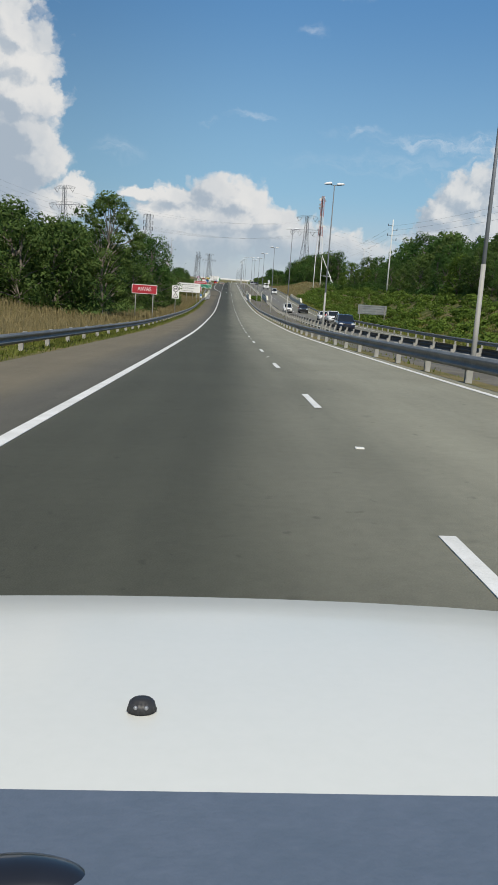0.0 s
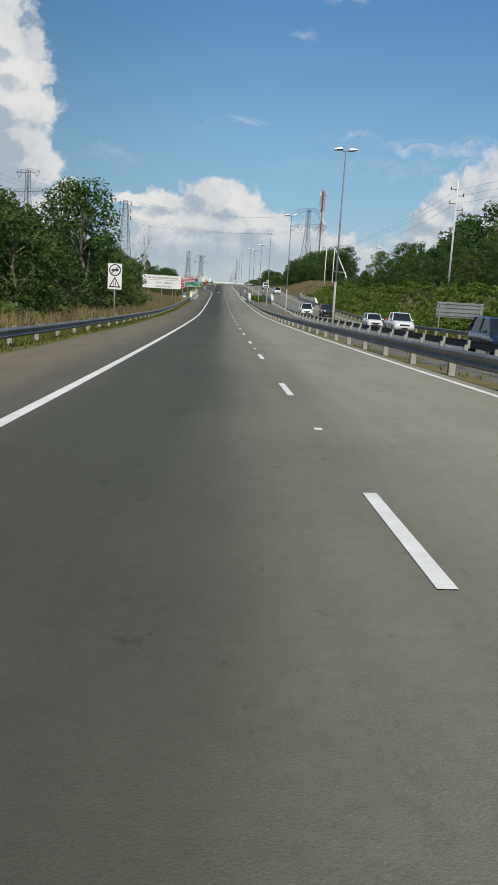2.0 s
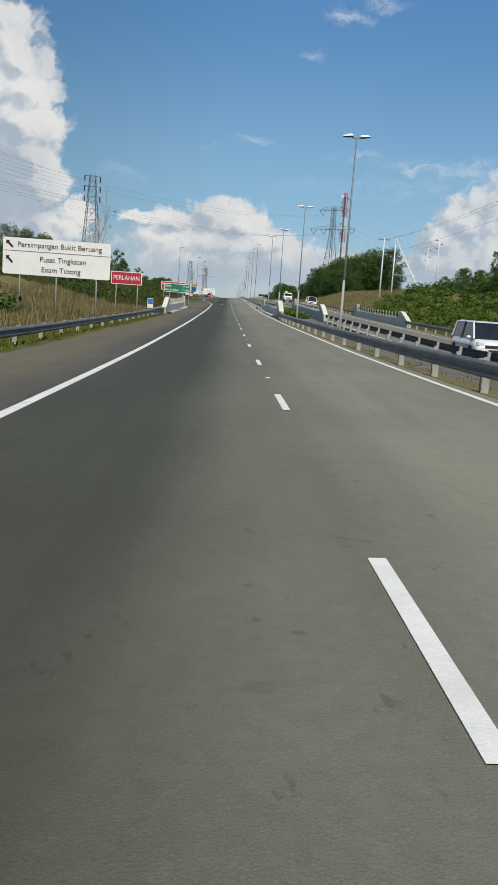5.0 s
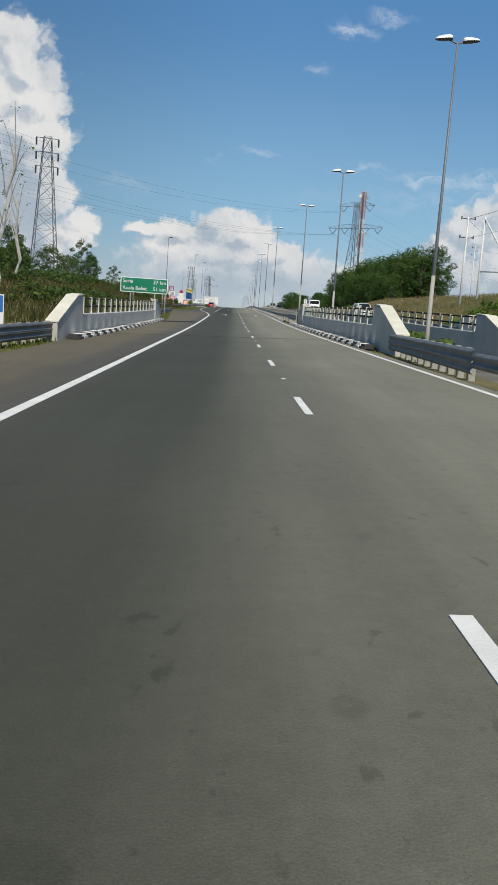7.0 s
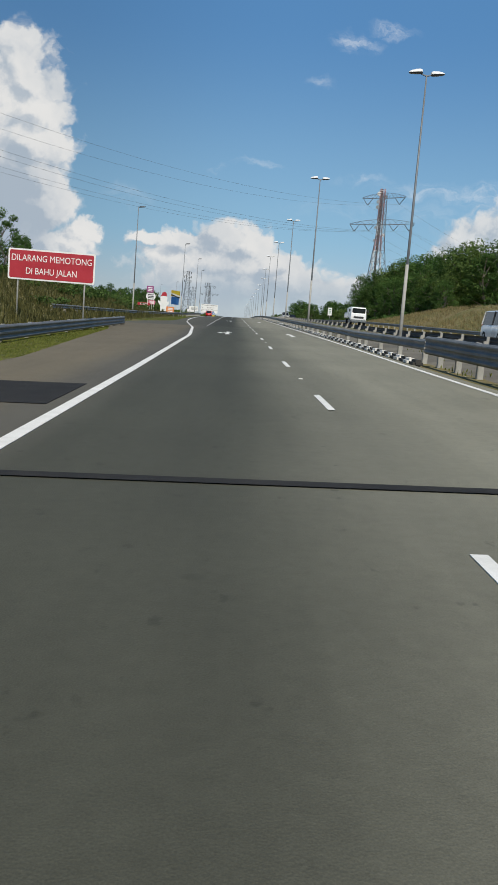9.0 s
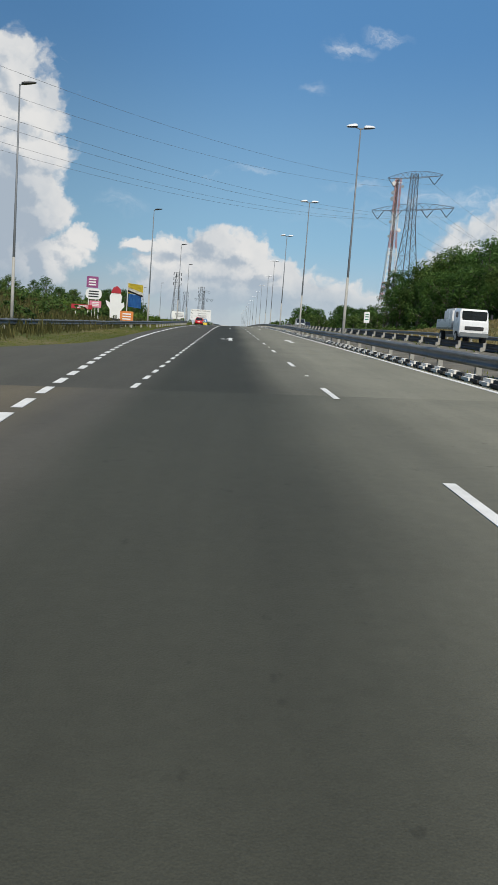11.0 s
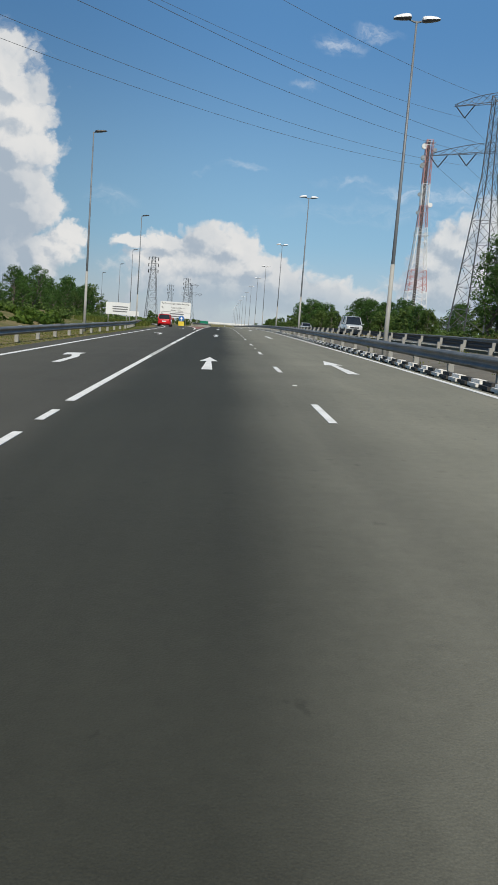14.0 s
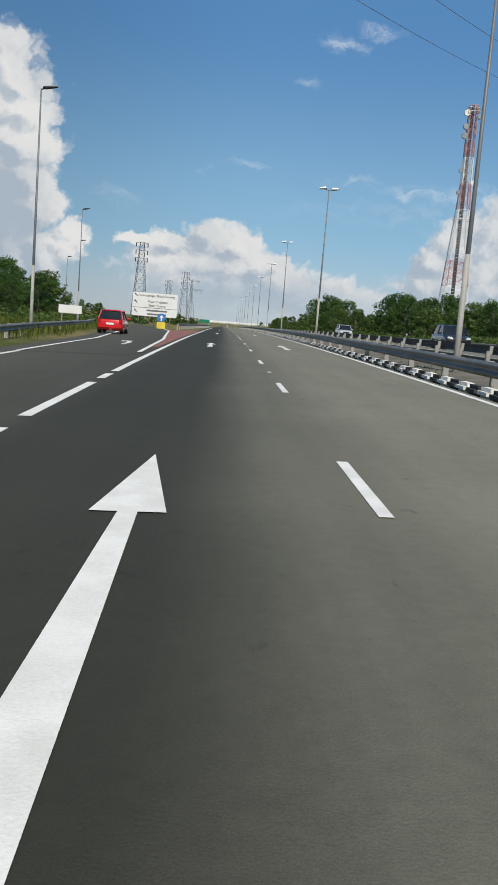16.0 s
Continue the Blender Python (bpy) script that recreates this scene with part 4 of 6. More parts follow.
t, pl, zc = sign("low_white_board", "low white board standing on the verge", -15.6, -13.6, 520, 1.0, 1.7, M_SIGN_WHITE, None, (-0.7, 0.7))

t, pl, zc = sign("exit_direction_sign", "large white exit sign with black arrows and lettering at the gore", -13.0, -7.3, 556, 1.15, 4.1, M_SIGN_WHITE, None, (-2.0, 0.0, 2.0))
words("lettering", "Persimpangan Bukit Beruang", 0.40, 0.2, zc + 1.12, M_SIGN_BLACK, pl)
words("lettering", "Pusat Tingkatan", 0.40, 0.4, zc + 0.38, M_SIGN_BLACK, pl)
words("lettering", "Enam Tutong", 0.40, 0.3, zc - 0.12, M_SIGN_BLACK, pl)
bars(pl, M_BARS, [(0.3, zc - 0.75, 2.6, 0.2), (0.3, zc - 1.2, 2.4, 0.2)])
part("divider", box(bmesh.new(), (0, -0.004, zc - 0.42), (5.6, 0.012, 0.05)), M_SIGN_BLACK, pl)
for dz in (1.12, 0.3, -0.85):
    sign_arrow(pl, -2.4, zc + dz, 0.2)

t = thing("keep_left_bollard", pose(-8.5, 546, float(deck(-8.5, 546))), "yellow traffic bollard with a round blue sign", "bollard")
part("base", box(bmesh.new(), (0, 0, 0.4), (1.0, 0.5, 0.8), 0.06), M_SIGN_YELLOW, t)
o = part("blue_disc", board(bmesh.new(), disc(0.5, 0, 1.3), 0.04), M_SIGN_BLUE, t)
p_ = part("white_arrow", board(bmesh.new(), [(-0.08, 0.95), (0.08, 0.95), (0.08, 1.3), (0.25, 1.3), (0, 1.65), (-0.25, 1.3), (-0.08, 1.3)], 0.01), M_SIGN_WHITE, o)
p_.location.y = -0.012
part("stem", bar(bmesh.new(), (0, 0.07, 0.7), (0, 0.07, 1.6), 0.05), M_POST, t)

t, pl, zc = sign("marker_board", "white upright marker board beside the opposite road", 18.55, 19.4, 446.3, 2.33, 3.98, M_SIGN_WHITE, None, (0,))
bars(pl, M_SIGN_GREEN, [(0, zc + 0.45, 0.5, 0.14), (0, zc + 0.1, 0.5, 0.14), (0, zc - 0.3, 0.5, 0.14)])

# back of a board that faces the other traffic
t = thing("opposite_direction_sign", pose(21.6, 138.8, -0.9), "bare aluminium back of a road sign with stiffening rails", "road sign")
pl = part("panel", board(bmesh.new(), rounded(4.6, 1.45, 0.05, 0, 2.38), 0.03), M_SIGN_GREY, t)
for dz in (-0.55, -0.2, 0.2, 0.55):
    part("stiffener", box(bmesh.new(), (0, -0.03, 2.38 + dz), (4.5, 0.05, 0.06)), M_SIGN_GREY, pl)
for dx in (-2.0, 2.0):
    part("post", bar(bmesh.new(), (dx, -0.09, -0.6), (dx, -0.09, 3.0), 0.055, seg=8), M_POST, t)
t.rotation_euler.z = radians(4)

# painted cut-out boards on the verge
Z0 = float(land(-12.4, 391))
for nm, lab, x, z, w, h, mat, r in (("round_notice", "white rounded notice board with black writing", -14.4, 2.95, 1.45, 0.95, M_SIGN_WHITE, 0.4), ("purple_notice", "purple notice board with pale writing", -14.55, 4.0, 1.05, 1.0, M_SIGN_PURPLE, 0.08),
                               ("pink_notice", "small pink notice board", -14.2, 2.05, 1.05, 0.6, M_SIGN_PINK, 0.08), ("red_notice", "low red notice board", -15.4, 1.75, 1.9, 0.4, M_SIGN_RED, 0.08),
                               ("orange_notice", "orange notice board with white writing", -11.35, 1.15, 1.2, 0.95, M_SIGN_ORANGE, 0.06)):
    t = thing(nm, pose(x, 391 + 0.15 * len(nm) / 10, Z0), lab, "notice board", "painted verge boards")
    pl = part("panel", board(bmesh.new(), rounded(w, h, r, 0, z - 0.3), 0.04), mat, t)
    bars(pl, M_SIGN_BLACK if mat is M_SIGN_WHITE else M_SIGN_WHITE, [(0, z - 0.3 + k * h * 0.24, w * 0.62, h * 0.12) for k in (-1, 0, 1)], -0.008)
    for dx in (-0.3 * w, 0.3 * w):
        part("stake", box(bmesh.new(), (dx, 0.07, (z - 0.3) / 2 - 0.15), (0.05, 0.05, z + 0.1)), M_WHITE_POLE, t)
t = thing("white_cutout", pose(-12.4, 391.2, Z0), "tall white painted cut-out board with a red top", "cut-out board", "painted verge boards")
pl = part("panel", board(bmesh.new(), [(-0.45, 0.2), (-0.2, 0.2), (-0.15, 0.9), (0.15, 0.9), (0.2, 0.2), (0.5, 0.2), (0.55, 1.4), (0.8, 1.7), (0.75, 2.1), (0.5, 2.0), (0.55, 2.6), (0.35, 2.95), (-0.35, 2.95), (-0.55, 2.6), (-0.5, 2.0), (-0.9, 2.2), (-0.8, 1.8), (-0.5, 1.4)], 0.05), M_SIGN_WHITE, t)
o = part("red_top", board(bmesh.new(), [(-0.45, 2.85), (0.48, 2.85), (0.4, 3.25), (0.1, 3.5), (-0.25, 3.35)], 0.02), M_SIGN_RED, pl)
o.location.y = -0.022
o = part("black_base", board(bmesh.new(), [(-0.5, 0.15), (0.55, 0.15), (0.5, 0.6), (-0.45, 0.6)], 0.02), M_SIGN_BLACK, pl)
o.location.y = -0.022
part("stake", box(bmesh.new(), (0, 0.1, 1.2), (0.08, 0.08, 3.0)), M_WHITE_POLE, t)
t = thing("flag_banner", pose(-10.75, 391.4, Z0), "yellow, white and black flag over a blue banner on a pole", "flag")
part("pole", bar(bmesh.new(), (-0.65, 0.05, -0.3), (-0.65, 0.05, 3.95), 0.04, seg=8), M_WHITE_POLE, t)
def wavy(x0, x1, z0, z1, slope, mat, nm, y=0.0):
    bm = bmesh.new()
    cols = []
    for i in range(9):
        k = i / 8
        x = x0 + (x1 - x0) * k
        cols.append([bm.verts.new((x, y + 0.08 * math.sin(5 * k + 1), z - slope * k)) for z in (z0, z1)])
    for a, b in zip(cols, cols[1:]):
        bm.faces.new((a[0], b[0], b[1], a[1]))
    bmesh.ops.solidify(bm, geom=bm.faces[:], thickness=0.012)
    return part(nm, bm, mat, t)
wavy(-0.62, 0.75, 2.95, 3.85, 0.12, M_SIGN_YELLOW, "flag_field")
wavy(-0.62, 0.75, 3.22, 3.48, 0.42, M_SIGN_WHITE, "white_band", -0.03)
wavy(-0.62, 0.75, 3.08, 3.24, 0.42, M_SIGN_BLACK, "black_band", -0.03)
wavy(-0.55, 0.62, 1.75, 2.9, 0.1, M_SIGN_BLUE, "blue_banner")


# ---- poles, pylons, mast ----
def braced(bm, legs, z0, z1, w0, w1, n, r):
    """X-bracing between the four legs of a tapering tower."""
    for i in range(n):
        a, b = z0 + (z1 - z0) * i / n, z0 + (z1 - z0) * (i + 1) / n
        wa, wb = w0 + (w1 - w0) * i / n, w0 + (w1 - w0) * (i + 1) / n
        ca = [(-wa, -wa, a), (wa, -wa, a), (wa, wa, a), (-wa, wa, a)]
        cb = [(-wb, -wb, b), (wb, -wb, b), (wb, wb, b), (-wb, wb, b)]
        for j in range(4):
            k = (j + 1) % 4
            bar(bm, ca[j], cb[k], r, seg=3)
            bar(bm, ca[k], cb[j], r, seg=3)
            bar(bm, cb[j], cb[k], r, seg=3)


def wide_pylon(x, y, z, h, rz):
    t = thing("transmission_tower", pose(x, y, z, 0, 0, rz), "grey lattice transmission tower with two wide crossarms", "pylon", "pylons")
    k = h / 46.0
    for sx in (-1, 1):
        for sy in (-1, 1):
            bm = bmesh.new()
            bar(bm, (sx * 3.9 * k, sy * 3.9 * k, -1), (sx * 1.15 * k, sy * 1.15 * k, 30 * k), 0.16 * k, 0.12 * k, 4)
            bar(bm, (sx * 1.15 * k, sy * 1.15 * k, 30 * k), (sx * 0.8 * k, sy * 0.8 * k, 45 * k), 0.12 * k, 0.09 * k, 4)
            part("leg", bm, M_LATTICE, t)
    bm = bmesh.new()
    braced(bm, 4, 0, 30 * k, 3.9 * k, 1.15 * k, 7, 0.055 * k)
    braced(bm, 4, 30 * k, 45 * k, 1.15 * k, 0.8 * k, 6, 0.05 * k)
    part("lattice", bm, M_LATTICE, t)
    for zc, half, hang in ((34.6, 13.6, ((-11.4, 0), (-5.2, 0), (5.2, 0), (11.4, 0))), (43.8, 9.0, ((-6.6, 0), (6.6, 0)))):
        bm = bmesh.new()
        for sx in (-1, 1):
            tip = (sx * half * k, 0, (zc + 0.6) * k)
            prev = None
            for i in range(7):
                f = i / 6
                xx = sx * half * f * k
                up = (zc + 0.2 + (1.7 - 1.4 * f * f)) * k
                lo = (zc + 0.2 * f) * k
                row = [(xx, -0.9 * k * (1 - 0.9 * f), lo), (xx, 0.9 * k * (1 - 0.9 * f), lo), (xx, 0, up)]
                if prev:
                    for a in range(3):
                        bar(bm, prev[a], row[a], 0.07 * k, seg=3)
                        bar(bm, prev[a], row[(a + 1) % 3], 0.045 * k, seg=3)
                prev = row
        part("crossarm", bm, M_LATTICE, t)
        for hx, _ in hang:
            bm = bmesh.new()
            for s in (-1, 1):
                bar(bm, ((hx + s * 1.9) * k, 0, zc * k), (hx * k, 0, (zc - 2.2) * k), 0.11 * k, seg=5)
            part("insulator", bm, M_DARK, t, "dark V-shaped insulator string")
    return t


def slim_pylon(x, y, z, h, rz):
    t = thing("slim_transmission_tower", pose(x, y, z, 0, 0, rz), "slender grey lattice tower with stacked insulators", "pylon", "pylons")
    for sx in (-1, 1):
        for sy in (-1, 1):
            bm = bar(bmesh.new(), (sx * 0.098 * h, sy * 0.098 * h, -1), (sx * 0.026 * h, sy * 0.026 * h, h), 0.10, 0.07, 4)
            part("leg", bm, M_LATTICE, t)
    bm = bmesh.new()
    braced(bm, 4, 0, h, 0.098 * h, 0.026 * h, 9, 0.04)
    part("lattice", bm, M_LATTICE, t)
    for zc in (0.99, 0.89, 0.79):
        bm = bmesh.new()
        bar(bm, (-0.085 * h, 0, zc * h), (0.085 * h, 0, zc * h), 0.05, seg=4)
        part("crossarm", bm, M_LATTICE, t)
        for s in (-1, 1):
            part("insulator", bar(bmesh.new(), (s * 0.08 * h, 0, zc * h), (s * 0.08 * h, 0, (zc - 0.055) * h), 0.14, seg=8), M_DARK, t, "dark insulator string")
    return t


wide_pylon(44.5, 550, 2.5, 42.2, -41)
wide_pylon(-73, 385, 4.9, 33.3, -38)
slim_pylon(-34.4, 355.8, 3.5, 23.2, 20)
slim_pylon(-26, 700, 0.5, 21, 15)
slim_pylon(-22, 900, -1, 25, 15)
slim_pylon(-40, 1050, -3, 28, 15)
wide_pylon(-28, 1150, -5, 36, -30)


def wire(name, a, b, sag, r=0.020):
    cu = bpy.data.curves.new(name, "CURVE")
    cu.dimensions, cu.bevel_depth, cu.bevel_resolution = "3D", r, 1
    sp = cu.splines.new("POLY")
    n = 40
    sp.points.add(n)
    for i in range(n + 1):
        f = i / n
        q = Vector(a).lerp(Vector(b), f)
        sp.points[i].co = (q.x, q.y, q.z - 4 * sag * f * (1 - f), 1)
    cu.materials.append(M_WIRE)
    return tagged(new(name, cu), "thin dark overhead power conductor sagging across the road", "power line", "overhead conductors")


ends = [(math.cos(radians(a)), math.sin(radians(a))) for a in (-41, -38)]
for hx, zz in ((-11.4, 32.4), (-5.2, 32.4), (5.2, 32.4), (11.4, 32.4), (-6.6, 41.6), (6.6, 41.6)):
    a = (44.5 + ends[0][0] * hx * 0.917, 550 + ends[0][1] * hx * 0.917, 2.5 + zz * 0.917)
    b = (-73 + ends[1][0] * hx * 0.724, 385 + ends[1][1] * hx * 0.724, 4.9 + zz * 0.724)
    wire("power_line", a, b, 6.0)
    wire("power_line", a, (a[0] + 170, a[1] + 250, a[2] + 2), 9.0)
for dx in (-1.9, 1.9):
    for f in (0.93, 0.83, 0.74):
        wire("power_line", (-34.4 + dx, 355.8, 3.5 + f * 23.2), (-60 + dx, 120, 5 + f * 23), 5.0, 0.014)


def utility_pole(x, y, z, h, arms, lab):
    t = thing("utility_pole", pose(x, y, z, 0, 0, random.uniform(-15, 15)), lab, "utility pole", "utility poles")
    part("pole", bar(bmesh.new(), (0, 0, -0.5), (0, 0, h), 0.17, 0.10, 10), M_WHITE_POLE, t, smooth=True)
    for i, f in enumerate(arms):
        s = 1 if i % 2 else -1
        part("crossarm", bar(bmesh.new(), (0, 0, f * h), (s * 0.9, 0, f * h + 0.05), 0.05, seg=5), M_DARK, t)
        part("insulator", bar(bmesh.new(), (s * 0.9, 0, f * h - 0.1), (s * 0.9, 0, f * h + 0.35), 0.08, seg=6), M_DARK, t)
    return t


utility_pole(31.4, 182.3, 1.0, 17.7, (0.93, 0.88, 0.82, 0.77), "white painted utility pole with staggered insulators on the bank")
utility_pole(29.2, 318.4, 0.6, 13.6, (0.98, 0.98, 0.80, 0.80), "white painted utility pole with two crossarms on the bank")
utility_pole(74, 481, 4.0, 21, (0.97, 0.92, 0.86, 0.80, 0.74), "tall pale utility pole with stacked insulators")
utility_pole(58, 395, 6.0, 15, (0.97, 0.9, 0.82), "pale utility pole with stacked insulators")
for za, zb, zc in ((17.4, 13.9, 22.4), (16.5, 13.9, 21.5), (15.5, 11.4, 20.5)):
    wire("power_line", (31.4, 182.3, za), (29.2, 318.4, zb), 1.6, 0.012)
    wire("power_line", (31.4, 182.3, za), (46.0, 60.0, zc), 1.6, 0.012)
    wire("power_line", (29.2, 318.4, zb), (58.0, 395.0, zb + 5.5), 1.2, 0.012)
t = thing("braced_pole", pose(31.7, 319.4, 0.9), "white painted pole braced by a slanting strut", "utility pole", "utility poles")
part("pole", bar(bmesh.new(), (0, 0, -0.6), (0, 0, 13.6), 0.16, 0.11, 10), M_WHITE_POLE, t, smooth=True)
part("strut", bar(bmesh.new(), (4.6, -9.0, 1.5), (0, 0, 13.4), 0.15, 0.11, 10), M_WHITE_POLE, t, smooth=True)
part("strut_post", bar(bmesh.new(), (3.4, -4.0, 0.2), (3.0, -5.6, 6.3), 0.13, 0.11, 8), M_WHITE_POLE, t, smooth=True)
part("brace", bar(bmesh.new(), (0, 0, 6.4), (3.0, -5.6, 6.3), 0.10, seg=8), M_WHITE_POLE, t, smooth=True)

# telecom mast
t = thing("telecom_mast", pose(70.0, 718, 1.6), "tall red and white lattice telecom mast with dish antennas", "telecom mast")
bands = 9
HM = 70.0
def half(z):
    return float(np.interp(z, [0, 44, HM], [4.4, 1.35, 1.15]))
for i in range(bands):
    z0, z1 = HM * i / bands, HM * (i + 1) / bands
    bm = bmesh.new()
    for sx in (-1, 1):
        for sy in (-1, 1):
            bar(bm, (sx * half(z0), sy * half(z0), z0), (sx * half(z1), sy * half(z1), z1), 0.17, 0.16, 4)
    braced(bm, 4, z0, z1, half(z0), half(z1), 3, 0.075)
    part("lattice_section", bm, M_MAST_WHITE if i in (0, 1, 3, 4, 6) else M_MAST_RED, t, "white painted lattice section" if i in (0, 1, 3, 4, 6) else "red painted lattice section")
part("cable_ladder", box(bmesh.new(), (-0.3, 0.2, HM / 2), (1.1, 0.5, HM)), M_DARK, t)
for z, sx, r in ((67.5, -1, 1.0), (63.5, -1, 0.9), (60.8, -1, 1.0), (47, 1, 0.9), (44, -1, 0.7), (50.5, -1, 0.7), (66.5, 1, 0.7)):
    bm = bmesh.new()
    w = half(z)
    bar(bm, (sx * (w + 0.8), -0.5, z), (sx * (w + 0.8), -1.2, z), r, r * 0.95, 16)
    part("dish_antenna", bm, M_MAST_WHITE if z in (67.5, 47) else M_SIGN_GREY, t)
    part("bracket", bar(bmesh.new(), (sx * w, 0, z), (sx * (w + 0.8), -0.6, z), 0.09), M_LATTICE, t)
for z in (68.0, 36.0):
    w = half(z) + 0.6
    q = [(-w, -w), (w, -w), (w, w), (-w, w)]
    for a in range(4):
        for dz, r in ((0, 0.1), (1.1, 0.07)):
            part("platform_rail", bar(bmesh.new(), (*q[a], z + dz), (*q[(a + 1) % 4], z + dz), r, seg=4), M_MAST_WHITE, t)

# overpass far ahead
t = thing("overpass", pose(25, 1600, -9.0), "pale concrete overpass crossing the road far ahead", "overpass")
part("deck", box(bmesh.new(), (0, 0, 5.4), (170, 9, 1.8), 0.1), M_CONCRETE, t)
part("parapet", box(bmesh.new(), (0, -4.7, 6.6), (170, 0.3, 2.2), 0.05), M_SIGN_WHITE, t, "white parapet")
for dx in (-45, -20, 8, 40):
    part("pier", box(bmesh.new(), (dx, 0, 1.0), (1.6, 6, 9.0), 0.2), M_CONCRETE, t)
t = thing("far_gantry_sign", pose(-16, 1150, float(road_z(1150))), "small green direction sign over the distant road", "road sign")
part("panel", box(bmesh.new(), (0, 0, 3.6), (8, 0.2, 2.6), 0.05), M_SIGN_GREEN, t)
part("post", bar(bmesh.new(), (-4, 0.3, -0.5), (-4, 0.3, 4.6), 0.2), M_POST, t)
part("post", bar(bmesh.new(), (4, 0.3, -0.5), (4, 0.3, 4.6), 0.2), M_POST, t)


# ---- vegetation ----
def leaf_quads(rng, centres, radii, count, size, flat=0.75):
    """Leaves scattered in clumps: verts and faces."""
    k = rng.integers(0, len(centres), count)
    d = rng.normal(size=(count, 3))
    d /= np.linalg.norm(d, axis=1)[:, None]
    r = radii[k][:, None] * rng.uniform(0.35, 1.0, (count, 1)) ** 0.5
    c = centres[k] + d * r * np.array([1, 1, flat])
    n = d + rng.normal(scale=0.55, size=(count, 3)) + np.array([0, 0, 0.5])
    n /= np.linalg.norm(n, axis=1)[:, None]
    a = np.cross(n, rng.normal(size=(count, 3)))
    a /= np.linalg.norm(a, axis=1)[:, None]
    b = np.cross(n, a)
    s = (size * rng.uniform(0.55, 1.35, count))[:, None]
    droop = n * s * 0.25
    v = np.stack([c - a * s, c - b * s * 0.5 - droop * 0.3, c + a * s - droop, c + b * s * 0.5 - droop * 0.3], 1).reshape(-1, 3)
    # leaves of a clump turn mostly outwards, so that the clump is lit as one soft mound
    soft = d * np.array([1, 1, 1.25]) + 0.45 * n
    soft /= np.linalg.norm(soft, axis=1)[:, None]
    return v, np.arange(4 * count).reshape(-1, 4), np.repeat(soft, 4, 0)


def limb(bm, pts, r0, r1, seg=6):
    for i in range(len(pts) - 1):
        f0, f1 = i / (len(pts) - 1), (i + 1) / (len(pts) - 1)
        bar(bm, pts[i], pts[i + 1], r0 + (r1 - r0) * f0, r0 + (r1 - r0) * f1, seg)


def tree_shape(seed, h, crown_w, crown_from, leaves, size, clumps=26, sparse=False, stout=0.022):
    """Trunk with limbs (a bmesh) and the crown's leaves (verts, faces)."""
    rng = np.random.default_rng(seed)
    bm = bmesh.new()
    trunk = [Vector((0, 0, -0.8))]
    for i in range(1, 6):
        trunk.append(Vector((rng.normal(0, 0.03 * h), rng.normal(0, 0.03 * h), h * 0.8 * i / 5)))
    limb(bm, trunk, stout * h, stout * 0.32 * h, 7)
    centres, radii = [], []
    for i in range(clumps):
        f = (i + rng.uniform(0, 1)) / clumps
        z = h * (crown_from + (1 - crown_from) * f)
        reach = crown_w / 2 * math.sin(math.pi * min(0.97, 0.22 + 0.75 * f)) ** 0.8 * rng.uniform(0.45, 1.05)
        a = 2.4 * i + rng.uniform(-0.5, 0.5)
        c = np.array([reach * math.cos(a), reach * math.sin(a), z])
        centres.append(c)
        radii.append(crown_w * rng.uniform(0.10, 0.19) * (0.75 if sparse else 1.0))
        if i % 2 == 0 or sparse:
            start = trunk[min(5, max(1, int(5 * min(0.95, (z - 0.16 * h) / (0.8 * h)))))]
            mid = start.lerp(Vector(c), 0.5) + Vector((0, 0, 0.03 * h))
            limb(bm, [start, mid, Vector(c)], stout * 0.36 * h, stout * 0.13 * h, 5)
    return bm, *leaf_quads(rng, np.array(centres), np.array(radii), leaves, size)


def make_tree(seed, h, crown_w, crown_from, leaves, size, mat, label, clumps=26, sparse=False, bark=None, stout=0.022):
    """A tree with tapered trunk, limbs and a ragged crown; built once, then copied."""
    t = thing("tree", pose(0, -600, -40), label, "tree", "roadside trees")
    bm, v_, f_, n_ = tree_shape(seed, h, crown_w, crown_from, leaves, size, clumps, sparse, stout)
    part("trunk", bm, bark or M_TRUNK, t)
    arrays("crown", v_, f_.tolist(), mat, t, normals=n_)
    HEIGHT[t.name] = h
    return t


HEIGHT = {}
FORMS = [(1, 10.0, 7.5, 0.20, M_LEAF, "broad dark green roadside tree with a dense crown"), (2, 9.0, 6.8, 0.13, M_LEAF_2, "olive green bushy tree on the bank"),
         (3, 11.0, 6.4, 0.26, M_LEAF, "tall dark green tree with a ragged crown"), (4, 7.0, 6.6, 0.06, M_LEAF_2, "low spreading green tree on the slope"),
         (5, 8.0, 5.8, 0.10, M_LEAF_3, "bright green young tree among darker ones")]
NEAR = [make_tree(a, h, w, f, 5600, 0.140, m, lab, 40) for a, h, w, f, m, lab in FORMS]
KINDS = [make_tree(a + 50, h, w, f, 2600, 0.22, m, lab, 30) for a, h, w, f, m, lab in FORMS]
SLIM = make_tree(7, 10.5, 6.2, 0.28, 8000, 0.12, M_LEAF_2, "slender tree with an open sparse crown", 42, True, M_SLIM_TRUNK, 0.012)
SLIM_DARK = make_tree(9, 8.0, 6.0, 0.35, 2600, 0.13, M_LEAF, "dark open-crowned tree standing on the bank", 20, True, M_TRUNK, 0.012)
BARE = make_tree(8, 13.0, 3.6, 0.40, 50, 0.10, M_LEAF_2, "bare bleached tree with few leaves", 10, True, M_PALE_TRUNK, 0.009)
rng = np.random.default_rng(11)


